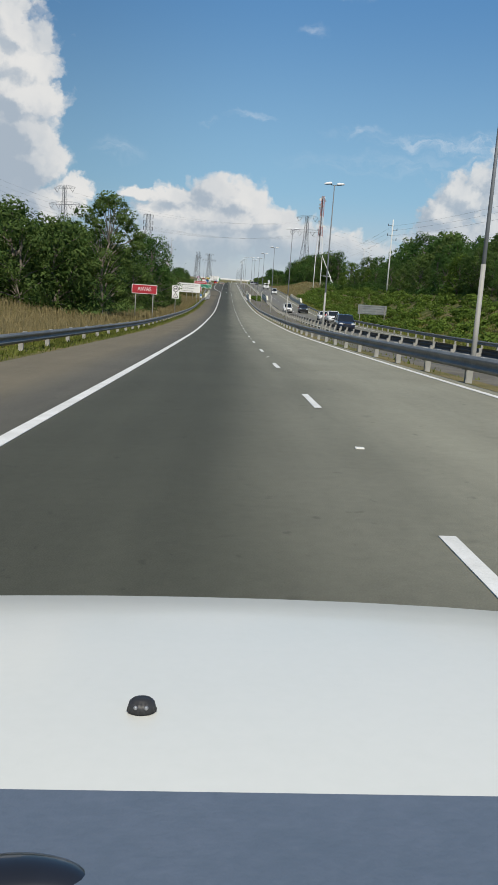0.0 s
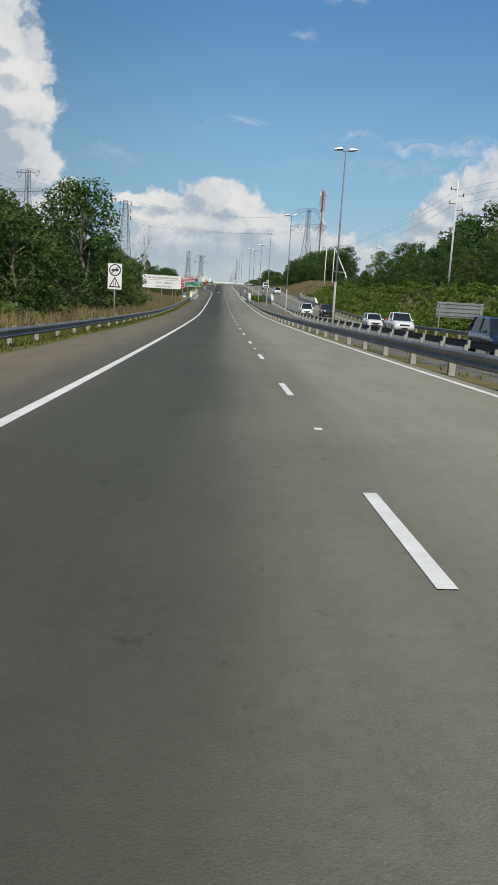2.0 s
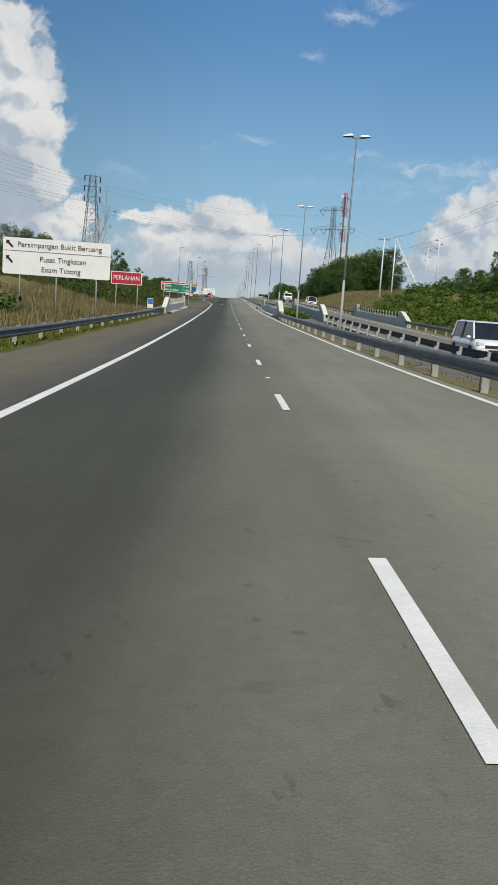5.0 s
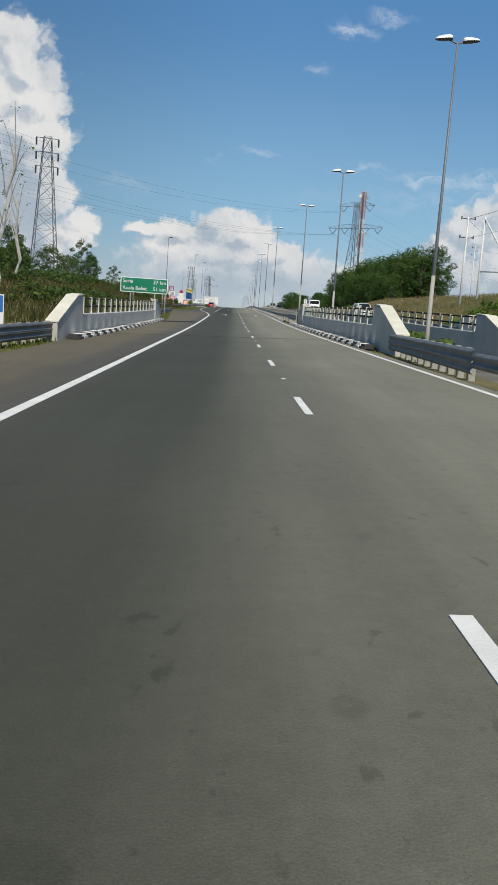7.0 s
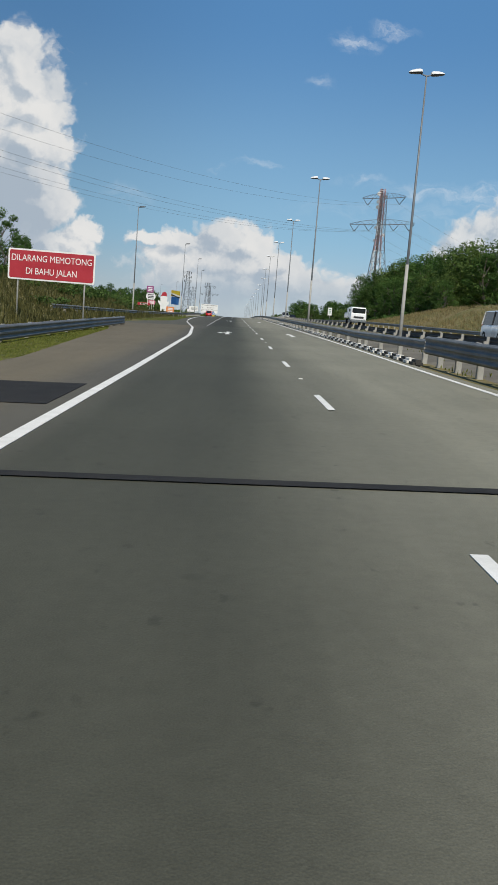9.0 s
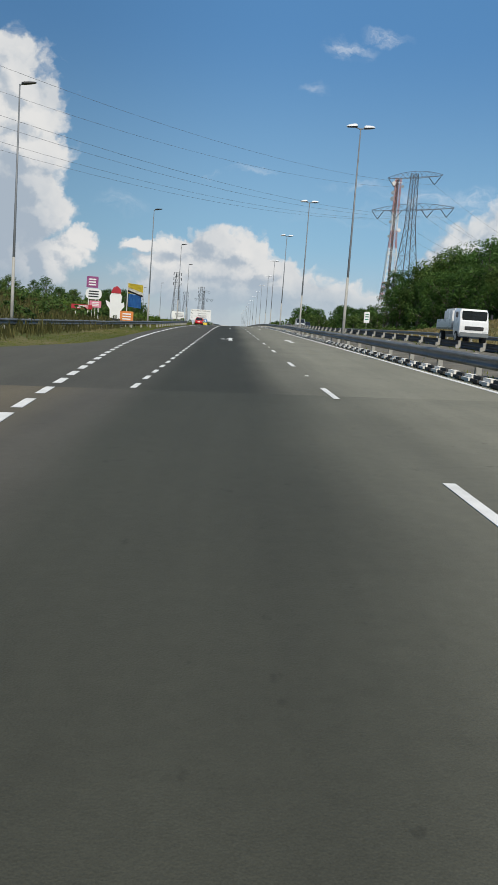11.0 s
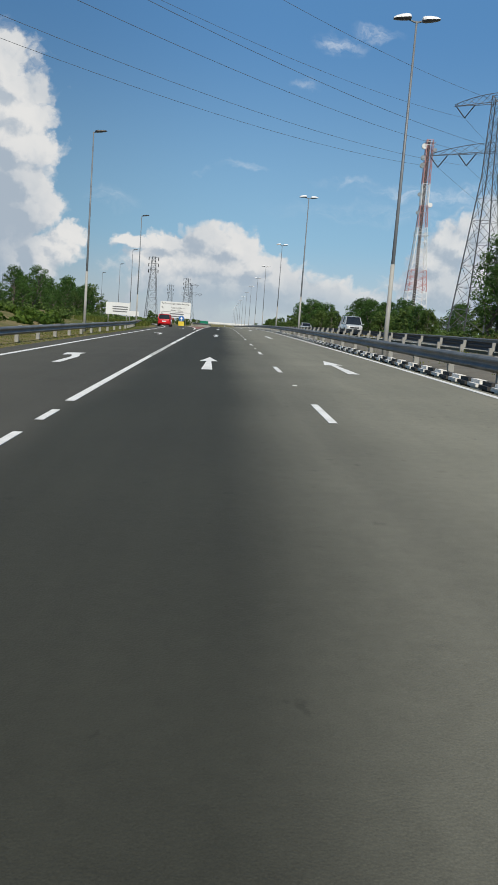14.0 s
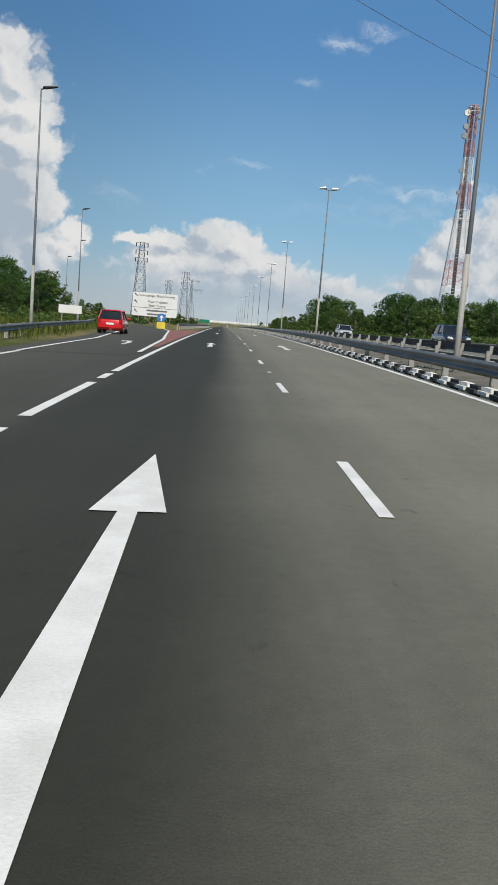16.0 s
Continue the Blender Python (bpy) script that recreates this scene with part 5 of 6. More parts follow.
def plant(kind, x, y, h, sink=0.3):
    s = h / HEIGHT[kind.name]
    o = copy_thing(kind, pose(x, y, float(land(x, y)) - sink, rng.uniform(-3, 3), rng.uniform(-3, 3), rng.uniform(0, 360)))
    o.scale = (s * rng.uniform(0.95, 1.25), s * rng.uniform(0.95, 1.25), s)
    return o


def spots(x0, x1, y0, y1, count, gap=6.5):
    done, tries = [], 0
    while len(done) < count and tries < count * 40:
        tries += 1
        x, y = rng.uniform(x0, x1), rng.uniform(y0, y1)
        if all((x - a) ** 2 + (y - b) ** 2 > gap for a, b in done):
            done.append((x, y))
    return done


def wood(x0, x1, y0, y1, count, h0, h1, kinds=(0, 1, 2, 3, 0, 2), of=None):
    for x, y in spots(x0, x1, y0, y1, count):
        plant((of or KINDS)[kinds[rng.integers(len(kinds))]], x, y, rng.uniform(h0, h1))


FAR_SHAPES = [tree_shape(70 + a, 1.0, w / h, f, 520, 0.052, 22) for a, h, w, f, m, lab in FORMS[:4]]
for bm, *_ in FAR_SHAPES:
    bm.free()


def far_wood(name, label, areas, mat):
    """Woods behind the first rows, whose trees cannot be told apart: one mesh."""
    vs, fs, ns, n = [], [], [], 0
    for x0, x1, y0, y1, count, h0, h1 in areas:
        for x, y in spots(x0, x1, y0, y1, count, 9.0):
            _, v_, f_, n_ = FAR_SHAPES[rng.integers(4)]
            h, a = rng.uniform(h0, h1), rng.uniform(0, 6.28)
            turn = np.array([[math.cos(a), -math.sin(a), 0], [math.sin(a), math.cos(a), 0], [0, 0, 1]])
            vs.append(v_ @ turn.T * h * np.array([1.15, 1.15, 1.0]) + np.array([x, y, float(land(x, y)) - 0.3]))
            ns.append(n_ @ turn.T)
            fs.append(f_ + n)
            n += len(v_)
    tagged(arrays(name, np.concatenate(vs), np.concatenate(fs).tolist(), mat, normals=np.concatenate(ns)), label, "woods", kind="stuff")


# left of the road, up to the first signs
wood(-22, -14.0, 66, 98, 12, 5.5, 8.0, (0, 1, 3, 3, 2), NEAR)
wood(-38, -24, 22, 72, 22, 8.0, 10.5, (0, 1, 2, 3, 2), NEAR)
wood(-34, -21, 74, 190, 26, 8.0, 10.5)
wood(-18.5, -12.2, 98, 158, 22, 4.5, 7.0, (0, 1, 3, 2), NEAR)
wood(-21, -13.5, 152, 190, 10, 3.0, 5.0, (1, 3, 0), NEAR)
plant(SLIM, -11.8, 73, 10.4)
plant(SLIM, -15.0, 92, 8.8)
plant(NEAR[0], -12.4, 127, 10.4)
plant(NEAR[2], -13.8, 131, 10.8)
plant(SLIM, -12.6, 168, 6.4)
# left, round the bridge
for x, y, h in ((-20, 274, 15), (-21.5, 282, 13), (-19, 262, 10), (-25, 297, 12)):
    plant(BARE, x, y, h)
plant(SLIM_DARK, -27.8, 356, 7.4)
plant(SLIM_DARK, -24.6, 372, 4.4)
wood(-40, -29, 246, 345, 10, 3.6, 5.4)
wood(-44, -31, 278, 335, 8, 6.0, 8.5, of=NEAR)
wood(-33, -26, 338, 372, 5, 4.0, 5.5, of=NEAR)
wood(-36, -22, 415, 470, 14, 2.4, 3.8, of=NEAR)
wood(-38, -24, 470, 520, 10, 3.0, 4.4)
wood(-36, -25, 505, 556, 12, 4.2, 6.0, of=NEAR)
wood(-44, -32, 556, 640, 14, 6.0, 8.5)
# right bank
wood(32.5, 39, 52, 246, 42, 4.5, 8.0, (0, 1, 3, 3, 2, 4), NEAR)
wood(30, 40, 252, 292, 10, 2.2, 3.8, (1, 3, 4), NEAR)
wood(39, 50, 52, 222, 34, 8.0, 13.0)
wood(38, 46, 216, 246, 6, 6.5, 9.0)
for x, y in spots(31, 56, 430, 503, 58, 9.0):
    inward = x - 28.5 - (502 - y) * 0.17           # the wood begins along a slanting edge
    if inward > 0:
        plant(NEAR[(0, 2, 0, 2, 3)[rng.integers(5)]], x, y, min(16.0, 6.5 + 1.05 * inward) * rng.uniform(0.85, 1.1))
wood(40, 50, 566, 645, 12, 6.0, 8.0, (0, 3, 0, 1))
wood(42, 54, 645, 690, 12, 9.0, 12.0, (0, 2, 0))
wood(34, 46, 690, 745, 9, 6.5, 9.0, (0, 3, 1))
wood(34, 46, 750, 800, 11, 10.5, 13.5, (0, 2, 0))
far_wood("woods", "dense dark woods on the hill behind the first trees", [(-60, -34, 0, 230, 50, 9, 12), (-60, -42, 230, 420, 30, 4, 6.5), (50, 76, 60, 205, 54, 9.5, 12.5)], M_LEAF)
far_wood("woods", "olive green woods in the distance", [(44, 60, 480, 535, 18, 7, 10), (38, 60, 560, 720, 36, 5, 7.5), (24, 60, 700, 1100, 70, 4.5, 7.5), (-70, -38, 540, 760, 40, 3.5, 5.5), (-26, -12, 620, 900, 30, 2.5, 4.2)], M_LEAF_2)
for o in NEAR + KINDS + [SLIM, SLIM_DARK, BARE]:
    for q in (*o.children_recursive, o):
        bpy.data.objects.remove(q)


def shrubs(name, label, x0, x1, y0, y1, count, r0, r1, mat, seed, per=170, size=0.17):
    """Undergrowth that covers a slope: many small leafy mounds in one mesh."""
    g = np.random.default_rng(seed)
    vs, fs, ns, n = [], [], [], 0
    for _ in range(count):
        x, y, r = g.uniform(x0, x1), g.uniform(y0, y1), g.uniform(r0, r1)
        z = float(land(x, y))
        c = np.array([[x + g.normal(0, r * 0.5), y + g.normal(0, r * 0.5), z + r * g.uniform(0.1, 0.6)] for _ in range(5)])
        v_, f_, n_ = leaf_quads(g, c, np.full(5, r * 0.6), per, size * (0.8 + 0.3 * r))
        vs.append(v_), fs.append(f_ + n), ns.append(n_)
        n += len(v_)
    tagged(arrays(name, np.concatenate(vs), np.concatenate(fs).tolist(), mat, normals=np.concatenate(ns)), label, "undergrowth", kind="stuff")


shrubs("undergrowth", "dense green undergrowth along the wooded edge", -17, -11.8, 66, 190, 210, 0.6, 1.5, M_LEAF_2, 21)
shrubs("undergrowth", "green creepers and shrubs covering the bank", 22.0, 33, 40, 300, 680, 0.5, 1.3, M_LEAF_3, 22)
shrubs("undergrowth", "dark shrubs under the trees on the bank", 32, 40, 40, 300, 240, 0.8, 2.0, M_LEAF, 23)
shrubs("undergrowth", "dark shrubs at the foot of the tall trees", 32, 44, 440, 505, 110, 0.8, 1.8, M_LEAF, 28)
shrubs("undergrowth", "shrubs on the bank behind the bridge", -36, -15, 235, 420, 240, 0.6, 1.6, M_LEAF_2, 24)
shrubs("undergrowth", "shrubs beside the exit ramp", -32, -16, 400, 640, 170, 0.6, 1.6, M_LEAF_2, 25)
shrubs("undergrowth", "bright shrubs on the grassy verge beside the exit lane", -26, -13, 405, 475, 60, 0.5, 1.1, M_LEAF_3, 30)
shrubs("undergrowth", "low shrubs by the far verge", 22, 34, 480, 720, 170, 0.6, 1.4, M_LEAF_2, 26)
shrubs("undergrowth", "shrubs growing between the two bridges", 5.6, 8.2, 234, 272, 26, 0.4, 0.8, M_LEAF_3, 27)


def grass(name, label, xf, y0, y1, count, h0, h1, mat, seed, wide=0.035, clear=0.0):
    """Blades of grass in tufts, as one mesh."""
    g = np.random.default_rng(seed)
    y = g.uniform(y0, y1, count)
    a, b = xf(y)
    x = a + (b - a) * g.uniform(0, 1, count)
    z = land(x, y)
    per = 6
    X, Y, Z = (np.repeat(q, per) for q in (x, y, z))
    m = count * per
    X, Y = X + g.normal(0, 0.14, m), Y + g.normal(0, 0.14, m)
    ang, lean = g.uniform(0, 6.28, m), g.uniform(0.05, 0.45, m)
    hgt = np.repeat(g.uniform(h0, h1, count), per) * g.uniform(0.6, 1.15, m)
    base = np.stack([X, Y, Z - 0.05], -1)
    side = np.stack([np.cos(ang), np.sin(ang), np.zeros(m)], -1) * (wide * g.uniform(0.6, 1.4, m))[:, None]
    fall = np.stack([np.sin(ang), -np.cos(ang), np.zeros(m)], -1) * (hgt * lean)[:, None]
    tip = base + fall + np.stack([np.zeros(m), np.zeros(m), hgt], -1)
    mid = base + fall * 0.3 + np.stack([np.zeros(m), np.zeros(m), hgt * 0.55], -1)
    v_ = np.stack([base - side, mid + side, tip, mid - side], 1).reshape(-1, 3)
    i = np.arange(m) * 4
    f_ = np.stack([i, i + 1, i + 2, i + 3], -1)
    tagged(arrays(name, v_, f_.tolist(), mat), label, "grass", kind="stuff")


def span(a, b):
    return lambda y: (np.full_like(y, a), np.full_like(y, b))


grass("tall_grass", "tall dry straw-coloured grass behind the guard rail", span(-18, -8.7), 60, 232, 20000, 0.45, 1.0, M_STRAW, 31, 0.018)
grass("tall_grass", "tall soft dry grass beside the meadow", span(-18, -8.7), 6, 60, 26000, 0.3, 0.75, M_STRAW, 43, 0.010)
grass("tall_grass", "tall dry grass on the bank behind the bridge", span(-26, -10.8), 232, 420, 5000, 0.3, 0.9, M_SEDGE, 32, 0.022)
grass("verge_grass", "short green grass under the guard rail", span(-9.2, -7.0), 0, 231, 12000, 0.06, 0.22, M_BLADE, 33, 0.02)
grass("verge_grass", "green grass on the widening verge", lambda y: (np.full_like(y, -10.0), paved(y) - 0.12), 274, 312, 16000, 0.03, 0.09, M_BLADE, 34, 0.03)
grass("verge_grass", "green grass strip beside the exit lane", lambda y: (paved(y) - 3.0, paved(y) - 0.15), 342, 480, 9000, 0.03, 0.10, M_BLADE, 35, 0.02)
grass("bank_grass", "rough green grass on the opposite bank", span(19.2, 27), 20, 300, 9000, 0.25, 0.6, M_BLADE, 36, 0.022)
grass("bank_grass", "dry brown grass on the opposite bank", span(19.5, 34), 285, 480, 7000, 0.25, 0.65, M_STRAW, 37, 0.022)
grass("bank_grass", "dry grass on the flat verge past the trees", span(19.2, 30), 470, 700, 5000, 0.3, 0.8, M_STRAW, 38, 0.022)
grass("bank_grass", "dry grass along the exit ramp", lambda y: (ramp_l(y) - 9, ramp_l(y) - 1.0), 480, 640, 3500, 0.3, 0.7, M_BLADE, 39, 0.022)
grass("median_weeds", "sparse weeds in the median gravel", span(4.2, 8.8), 0, 480, 1500, 0.06, 0.2, M_BLADE, 40, 0.02)
grass("meadow_grass", "rough green meadow in front of the woods", span(-29, -14), 5, 72, 9000, 0.2, 0.6, M_BLADE, 41, 0.025)
shrubs("undergrowth", "green shrubs at the edge of the meadow", -34, -23, 8, 74, 90, 0.6, 1.5, M_LEAF_2, 29)
grass("bank_grass", "green grass and creepers on the bank behind the bridge", span(-28, -10.8), 232, 420, 9000, 0.25, 0.6, M_SEDGE, 42, 0.025)


# ---- vehicles ----
def loft(bm, sections):
    """A closed skin through cross-sections (each a list of points of one length), with caps."""
    rings = [[bm.verts.new(q) for q in sec] for sec in sections]
    n = len(rings[0])
    for a, b in zip(rings, rings[1:]):
        for j in range(n):
            k = (j + 1) % n
            bm.faces.new((a[j], a[k], b[k], b[j]))
    bm.faces.new(rings[0][::-1])
    bm.faces.new(rings[-1])
    bmesh.ops.recalc_face_normals(bm, faces=bm.faces)
    return bm


def ring_at(y, w, z0, z1, tuck=0.06, round_=0.10):
    """One cross-section of a car's body."""
    h = z1 - z0
    return [(-w + tuck, y, z0), (-w, y, z0 + 0.25 * h), (-w + 0.01, y, z0 + 0.6 * h), (-w + 0.05, y, z1 - round_ * h), (-w + 0.16, y, z1),
            (w - 0.16, y, z1), (w - 0.05, y, z1 - round_ * h), (w - 0.01, y, z0 + 0.6 * h), (w, y, z0 + 0.25 * h), (w - tuck, y, z0)]


SHAPES = {  # length, half width, belt height, roof height, body profile (f, z0, z1), cabin (f of base front, roof front, roof rear, base rear)
    "hatch": (3.7, 0.83, 0.92, 1.52, [(0, .40, .66, .86), (.03, .26, .74, .95), (.12, .20, .86, 1), (.26, .19, .94, 1), (.60, .19, .96, 1), (.90, .20, .98, 1), (.975, .26, .95, .96), (1, .38, .80, .88)], (.24, .40, .88, .985)),
    "sedan": (4.4, 0.86, 0.92, 1.46, [(0, .40, .62, .84), (.03, .24, .70, .94), (.12, .20, .80, 1), (.26, .19, .90, 1), (.60, .19, .94, 1), (.84, .20, .98, 1), (.975, .28, .96, .95), (1, .40, .82, .88)], (.25, .42, .70, .86)),
    "suv": (4.6, 0.91, 1.08, 1.70, [(0, .46, .80, .88), (.03, .34, .90, .96), (.12, .28, 1.02, 1), (.26, .27, 1.08, 1), (.60, .27, 1.10, 1), (.90, .28, 1.12, 1), (.975, .34, 1.08, .96), (1, .48, .95, .9)], (.24, .38, .86, .975)),
    "mpv": (4.6, 0.87, 1.02, 1.80, [(0, .42, .76, .86), (.03, .28, .88, .95), (.10, .22, 1.0, 1), (.22, .21, 1.04, 1), (.60, .21, 1.06, 1), (.90, .22, 1.06, 1), (.975, .28, 1.04, .97), (1, .40, .92, .92)], (.13, .30, .93, .99)),
    "pickup": (5.2, 0.92, 1.12, 1.78, [(0, .50, .85, .88), (.03, .38, .95, .96), (.10, .32, 1.08, 1), (.25, .31, 1.12, 1), (.60, .31, 1.14, 1), (.62, .32, 1.02, 1), (.975, .36, 1.02, .98), (1, .50, .98, .95)], (.25, .36, .58, .62)),
    "van": (4.9, 0.88, 1.15, 1.98, [(0, .44, .95, .90), (.02, .30, 1.10, .97), (.07, .24, 1.16, 1), (.22, .23, 1.18, 1), (.60, .23, 1.18, 1), (.90, .23, 1.18, 1), (.985, .28, 1.18, .98), (1, .40, 1.1, .95)], (.03, .17, .965, .995)),
}


def vehicle(shape, colour, label, x, y, z, facing=-1, pitch=0.0):
    """A car; its nose points along facing * y."""
    L, W_, belt, roof, prof, cab = SHAPES[shape]
    t = thing({"hatch": "hatchback_car", "sedan": "sedan_car", "suv": "suv_car", "mpv": "mpv_car", "pickup": "pickup_truck", "van": "van"}[shape],
              pose(x, y, z, pitch, 0, 0 if facing > 0 else 180), label, "car" if shape not in ("pickup", "van") else shape, "traffic")
    col = M_CAR[colour]
    def fy(f):
        return L / 2 - f * L
    body = loft(bmesh.new(), [ring_at(fy(f), W_ * k, z0, z1) for f, z0, z1, k in prof])
    bmesh.ops.bevel(body, geom=[e for e in body.edges if e.calc_face_angle(0) > 0.5], offset=0.03, segments=2, affect="EDGES")
    bo = part("body", body, col, t, smooth=True)
    b0, r0, r1, b1 = cab
    wi = W_ - 0.07
    wr = W_ - 0.22
    glass = loft(bmesh.new(), [[(-wi, fy(b0), belt - .05), (wi, fy(b0), belt - .05), (wi, fy(b0) - .02, belt - .04), (-wi, fy(b0) - .02, belt - .04)],
                               [(-wi, fy(b0 + .02), belt - .05), (wi, fy(b0 + .02), belt - .05), (wi - .02, fy(b0 + .02), belt + .03), (-wi + .02, fy(b0 + .02), belt + .03)],
                               [(-wi, fy(r0), belt - .05), (wi, fy(r0), belt - .05), (wr, fy(r0), roof - .03), (-wr, fy(r0), roof - .03)],
                               [(-wi, fy(r1), belt - .05), (wi, fy(r1), belt - .05), (wr, fy(r1), roof - .04), (-wr, fy(r1), roof - .04)],
                               [(-wi + .03, fy(b1), belt - .05), (wi - .03, fy(b1), belt - .05), (wi - .06, fy(b1) + .02, belt + .02), (-wi + .06, fy(b1) + .02, belt + .02)]])
    part("glasshouse", glass, M_GLASS, t, "dark tinted glass")
    top = loft(bmesh.new(), [[(-wr * .9, fy(r0) + .03, roof - .045), (wr * .9, fy(r0) + .03, roof - .045), (wr * .85, fy(r0) + .03, roof - .02), (-wr * .85, fy(r0) + .03, roof - .02)],
                             [(-wr - .03, fy(r0) - .15, roof - .05), (wr + .03, fy(r0) - .15, roof - .05), (wr - .1, fy(r0) - .15, roof + .02), (-wr + .1, fy(r0) - .15, roof + .02)],
                             [(-wr - .03, fy(r1) + .15, roof - .05), (wr + .03, fy(r1) + .15, roof - .05), (wr - .1, fy(r1) + .15, roof + .02), (-wr + .1, fy(r1) + .15, roof + .02)],
                             [(-wr, fy(r1) - .06, roof - .06), (wr, fy(r1) - .06, roof - .06), (wr - .1, fy(r1) - .06, roof - .01), (-wr + .1, fy(r1) - .06, roof - .01)]])
    part("roof", top, col, t, smooth=False)
    for s in (-1, 1):
        for fa, fb in ((b0, r0), (b1 - .005, r1)):
            part("pillar", bar(bmesh.new(), (s * (wi - .0), fy(fa), belt), (s * (wr + .01), fy(fb), roof - .03), .045, .04, 6), col, t)
        fm = (r0 + r1) / 2 - .02
        part("pillar", bar(bmesh.new(), (s * (wi + .005), fy(fm), belt - .02), (s * (wr + .015), fy(fm), roof - .03), .04, .035, 6), M_DARK, t)
        part("mirror", ball(bmesh.new(), (s * (W_ + .09), fy(b0 + .07), belt + .06), (.11, .07, .075)), col, t, smooth=True)
        part("tail_lamp", box(bmesh.new(), (s * (W_ * .80), -L / 2 + .06, belt - .12), (.22, .14, .30 if shape != "sedan" else .18), .03), M_TAIL, t, "red tail lamp")
        part("headlamp", box(bmesh.new(), (s * (W_ * .70), L / 2 - .13, prof[1][2] - .06), (.34, .26, .16), .04), M_HEAD, t, "clear headlamp")
        for yy in (L / 2 - .19 * L, -L / 2 + .18 * L):
            R = .31 if shape in ("hatch", "sedan") else .36
            wheel = part("tyre", bar(bmesh.new(), (s * (W_ - .21), yy, R), (s * (W_ + .005), yy, R), R, seg=20), M_TYRE, t, smooth=False)
            part("rim", bar(bmesh.new(), (s * (W_ - .05), yy, R), (s * (W_ + .018), yy, R), R * .62, R * .55, 14), M_RIM, wheel)
    part("rear_bumper", box(bmesh.new(), (0, -L / 2 + .03, .44), (2 * W_ * .86, .16, .18), .04), col if shape != "pickup" else M_DARK, t)
    part("number_plate", box(bmesh.new(), (0, -L / 2 - .015, belt - .28), (.50, .03, .13), .005), M_SIGN_WHITE, t, "blank white number plate")
    part("front_grille", box(bmesh.new(), (0, L / 2 - .035, prof[0][2] - .06), (.9, .10, .16), .02), M_DARK, t)
    part("lower_intake", box(bmesh.new(), (0, L / 2 - .045, .36), (1.15, .10, .14), .02), M_DARK, t)
    part("number_plate", box(bmesh.new(), (0, L / 2 + .02, .52), (.50, .03, .12), .005), M_SIGN_BLACK, t, "blank dark number plate")
    return t


def on_other(x, y):
    return float(other(x, y)) + 0.003


vehicle("hatch", "red", "small red hatchback in the exit lane", -8.6, 502, float(deck(-8.6, 502)) + 0.023, 1)
vehicle("suv", "navy", "dark navy suv on the opposite carriageway", 11.3, 94, on_other(11.3, 94))
vehicle("pickup", "white", "white pickup truck on the opposite carriageway", 14.7, 133, on_other(14.7, 133))
vehicle("hatch", "white", "white hatchback on the opposite carriageway", 14.8, 147, on_other(14.8, 147))
vehicle("mpv", "white", "white mpv on the opposite carriageway", 11.3, 184, on_other(11.3, 184))
vehicle("pickup", "black", "black pickup truck on the opposite carriageway", 14.8, 187, on_other(14.8, 187))
vehicle("van", "white", "white van on the opposite carriageway", 14.8, 309, on_other(14.8, 309))
vehicle("mpv", "silver", "silver mpv on the opposite carriageway", 11.3, 478, on_other(11.3, 478))
vehicle("suv", "black", "black suv on the opposite carriageway", 14.8, 505, on_other(14.8, 505))
vehicle("suv", "silver", "silver suv far along the opposite carriageway", 14.8, 560, on_other(14.8, 560))

# flatbed lorry
t = thing("lorry", pose(14.6, 374, on_other(14.6, 374), 0, 0, 180), "white flatbed lorry on the opposite carriageway", "lorry", "traffic")
cabin = loft(bmesh.new(), [ring_at(3.2, 0.98, .55, 1.2), ring_at(3.15, 1.02, .45, 1.5), ring_at(2.85, 1.02, .45, 2.35), ring_at(1.5, 1.02, .5, 2.4)])
cab_ = part("cab", cabin, M_CAR["white"], t)
part("windscreen", box(bmesh.new(), (0, 3.06, 1.85), (1.7, 0.12, 0.72), .03), M_GLASS, cab_, "dark glass windscreen")
part("grille", box(bmesh.new(), (0, 3.2, 1.05), (1.3, 0.08, 0.25), .02), M_DARK, cab_)
part("bumper", box(bmesh.new(), (0, 3.22, 0.6), (2.0, 0.18, 0.3), .04), M_CAR["grey"], t)
for s in (-1, 1):
    part("headlamp", box(bmesh.new(), (s * .75, 3.2, .82), (.3, .1, .16), .02), M_HEAD, t)
    part("mirror", box(bmesh.new(), (s * 1.2, 3.0, 1.9), (.16, .08, .36), .03), M_DARK, t)
    for yy in (2.4, -1.9):
        tyre = part("tyre", bar(bmesh.new(), (s * .75, yy, .42), (s * 1.03, yy, .42), .42, seg=20), M_TYRE, t)
        part("rim", bar(bmesh.new(), (s * .95, yy, .42), (s * 1.05, yy, .42), .24, seg=12), M_RIM, tyre)
part("chassis", box(bmesh.new(), (0, -.4, .72), (.9, 6.4, .22), .02), M_DARK, t)
part("bed", box(bmesh.new(), (0, -1.1, 1.0), (2.1, 4.4, .12), .02), M_CAR["grey"], t)
for s in (-1, 1):
    part("side_board", box(bmesh.new(), (s * 1.03, -1.1, 1.35), (.05, 4.4, .6), .01), M_CAR["white"], t)
part("load", box(bmesh.new(), (0, -0.4, 1.75), (1.9, 2.6, 1.3), .15), M_CAR["white"], t, "white covered load")


# blue-grey colour stands in for the dashboard mirrored in the windscreen
M_DASH_REFLECTION = plain("blue_grey_dash_reflection", (0.10, 0.13, 0.17), (0.13, 0.16, 0.21), 1.5, 0.5)
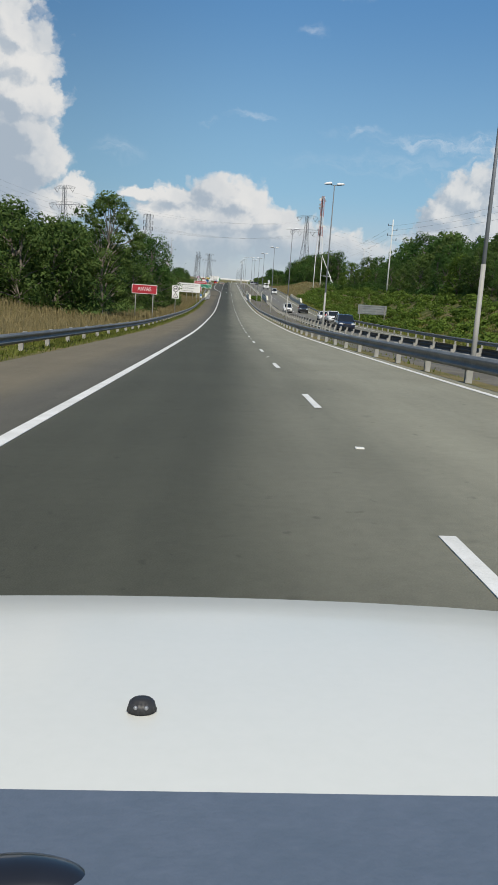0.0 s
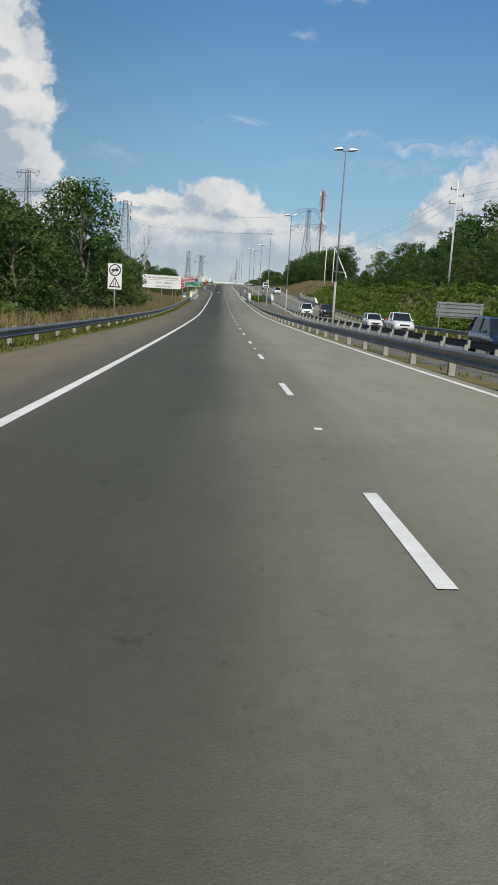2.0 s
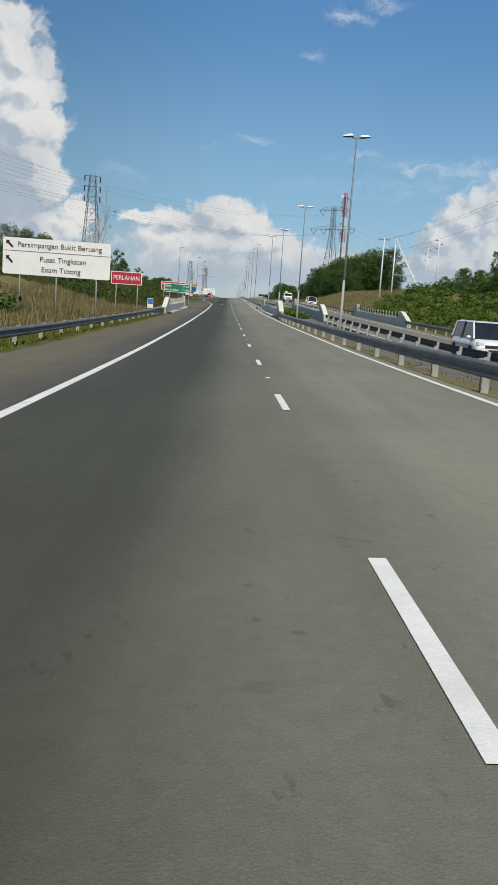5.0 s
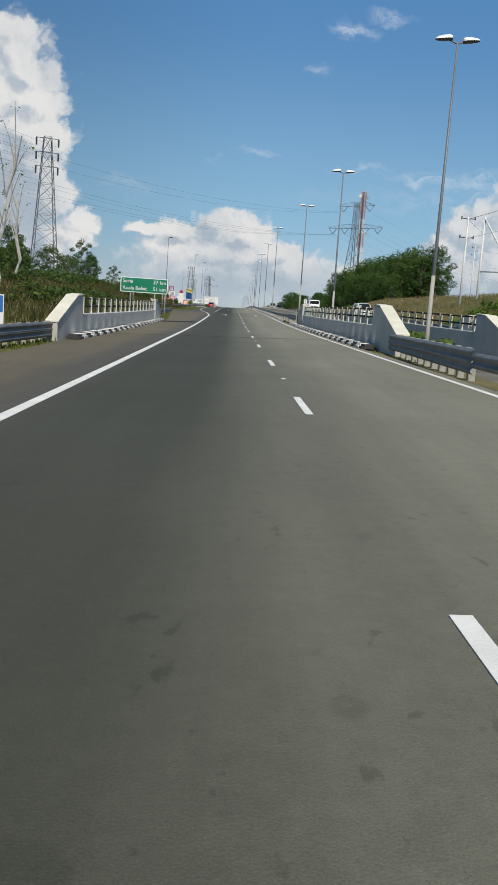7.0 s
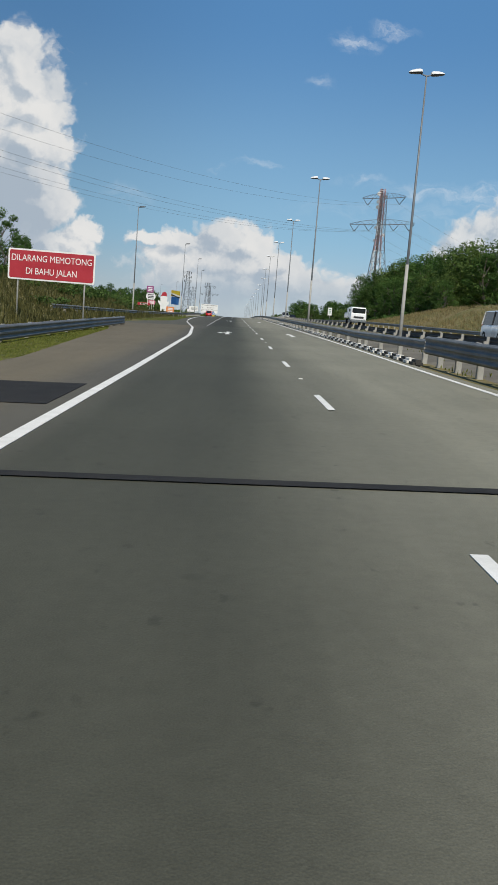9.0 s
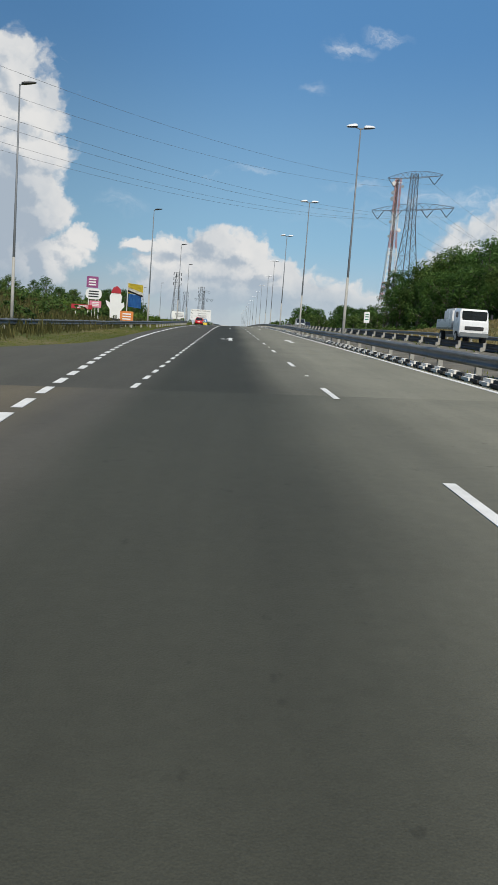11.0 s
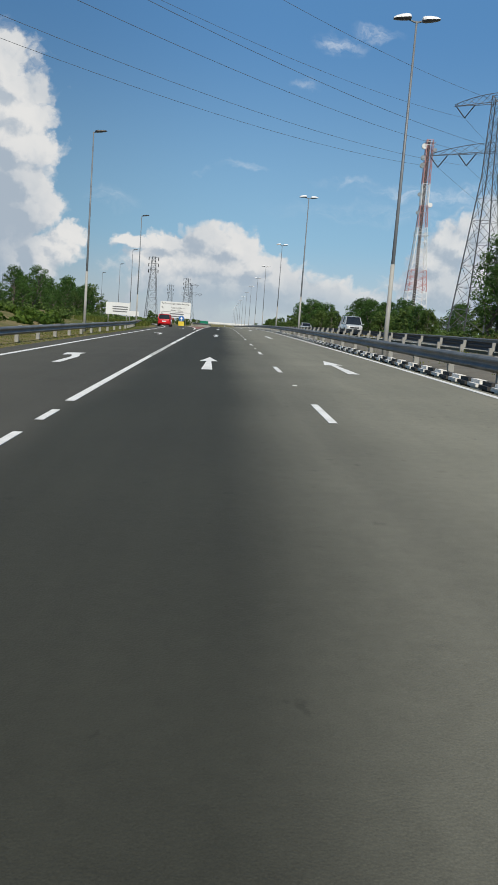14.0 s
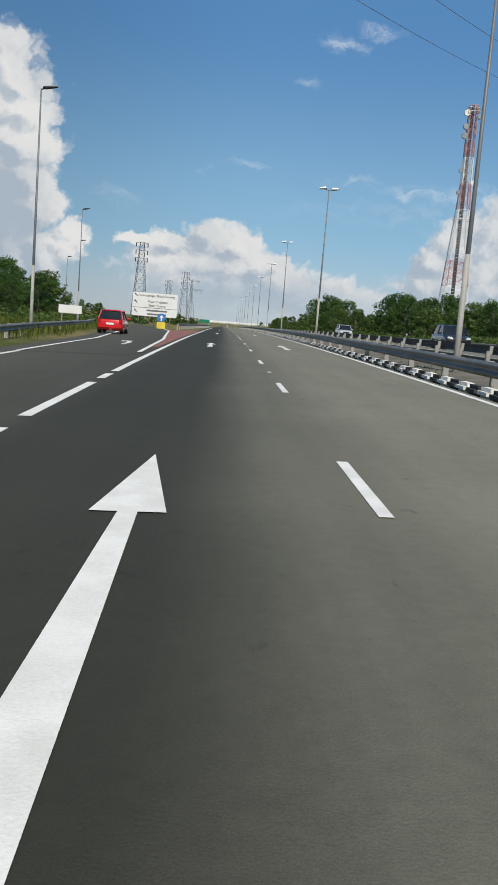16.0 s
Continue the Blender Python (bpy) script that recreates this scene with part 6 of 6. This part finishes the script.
# the white car at the start of the way: bonnet, wings and front wheels
slope = math.degrees(math.atan(float(road_z(1.2) - road_z(-0.2)) / 1.4))
t = thing("white_car_front", pose(-1.394, -0.16, float(deck(-1.394, -0.16)), slope, math.degrees(-math.atan(CS)), 0), "white car bonnet with a black washer nozzle, seen over the dashboard", "car")
def bonnet_ring(y, w, top, low):
    out = [(-w, y, low), (-w - 0.01, y, low + 0.5 * (top - low)), (-w + 0.02, y, top - 0.09)]
    for i in range(13):
        a = -1 + 2 * i / 12
        out.append((a * (w - 0.06), y, top - 0.030 * a * a - 0.02 * abs(a) ** 6))
    return out + [(w - 0.02, y, top - 0.09), (w + 0.01, y, low + 0.5 * (top - low)), (w, y, low)]
rings = [(0.588, 0.82, 0.8899, 0.45), (0.5885, 0.82, 0.8899, 0.45), (0.600, 0.82, 0.8900, 0.45), (0.650, 0.82, 0.890, 0.45), (0.74, 0.83, 0.888, 0.4), (0.90, 0.84, 0.881, 0.35), (1.05, 0.84, 0.870, 0.3), (1.20, 0.83, 0.847, 0.28), (1.32, 0.81, 0.795, 0.26), (1.42, 0.77, 0.72, 0.26), (1.50, 0.72, 0.60, 0.3)]
part("bonnet", loft(bmesh.new(), [bonnet_ring(*r) for r in rings]), M_BONNET, t, smooth=True)
noz = bmesh.new()
bmesh.ops.create_cone(noz, cap_ends=True, segments=16, radius1=0.0155, radius2=0.0115, depth=0.013, matrix=pose(-0.026, 0.734, 0.894) @ Matrix.Diagonal((1, 0.85, 1, 1)))
bmesh.ops.bevel(noz, geom=noz.edges[:], offset=0.002, segments=2, affect="EDGES")
nozzle = part("washer_nozzle", noz, M_DARK, t, "black plastic washer nozzle", smooth=True)
for dx in (-0.005, 0.005):
    part("jet", ball(bmesh.new(), (-0.026 + dx, 0.7245, 0.8955), (0.0022, 0.002, 0.0022)), M_RIM, nozzle, "small grey jet", smooth=True)
# added flat panel: the windscreen reflection below the bonnet, painted as a surface
part("scuttle", box(bmesh.new(), (0, 0.4285, 0.8706), (1.62, 0.32, 0.04), 0.0), M_DASH_REFLECTION, t, "blue-grey panel painted as the dashboard's reflection in the windscreen")
for s_ in (-1, 1):
    ty = part("tyre", bar(bmesh.new(), (s_ * 0.62, 0.86, 0.30), (s_ * 0.80, 0.86, 0.30), 0.30, seg=20), M_TYRE, t)
    part("rim", bar(bmesh.new(), (s_ * 0.74, 0.86, 0.30), (s_ * 0.815, 0.86, 0.30), 0.19, seg=14), M_RIM, ty)
part("wiper_cap", ball(bmesh.new(), (-0.085, 0.484, 0.884), (0.05, 0.024, 0.016), 24), M_CAR["black"], t, "black plastic wiper cap", smooth=True)
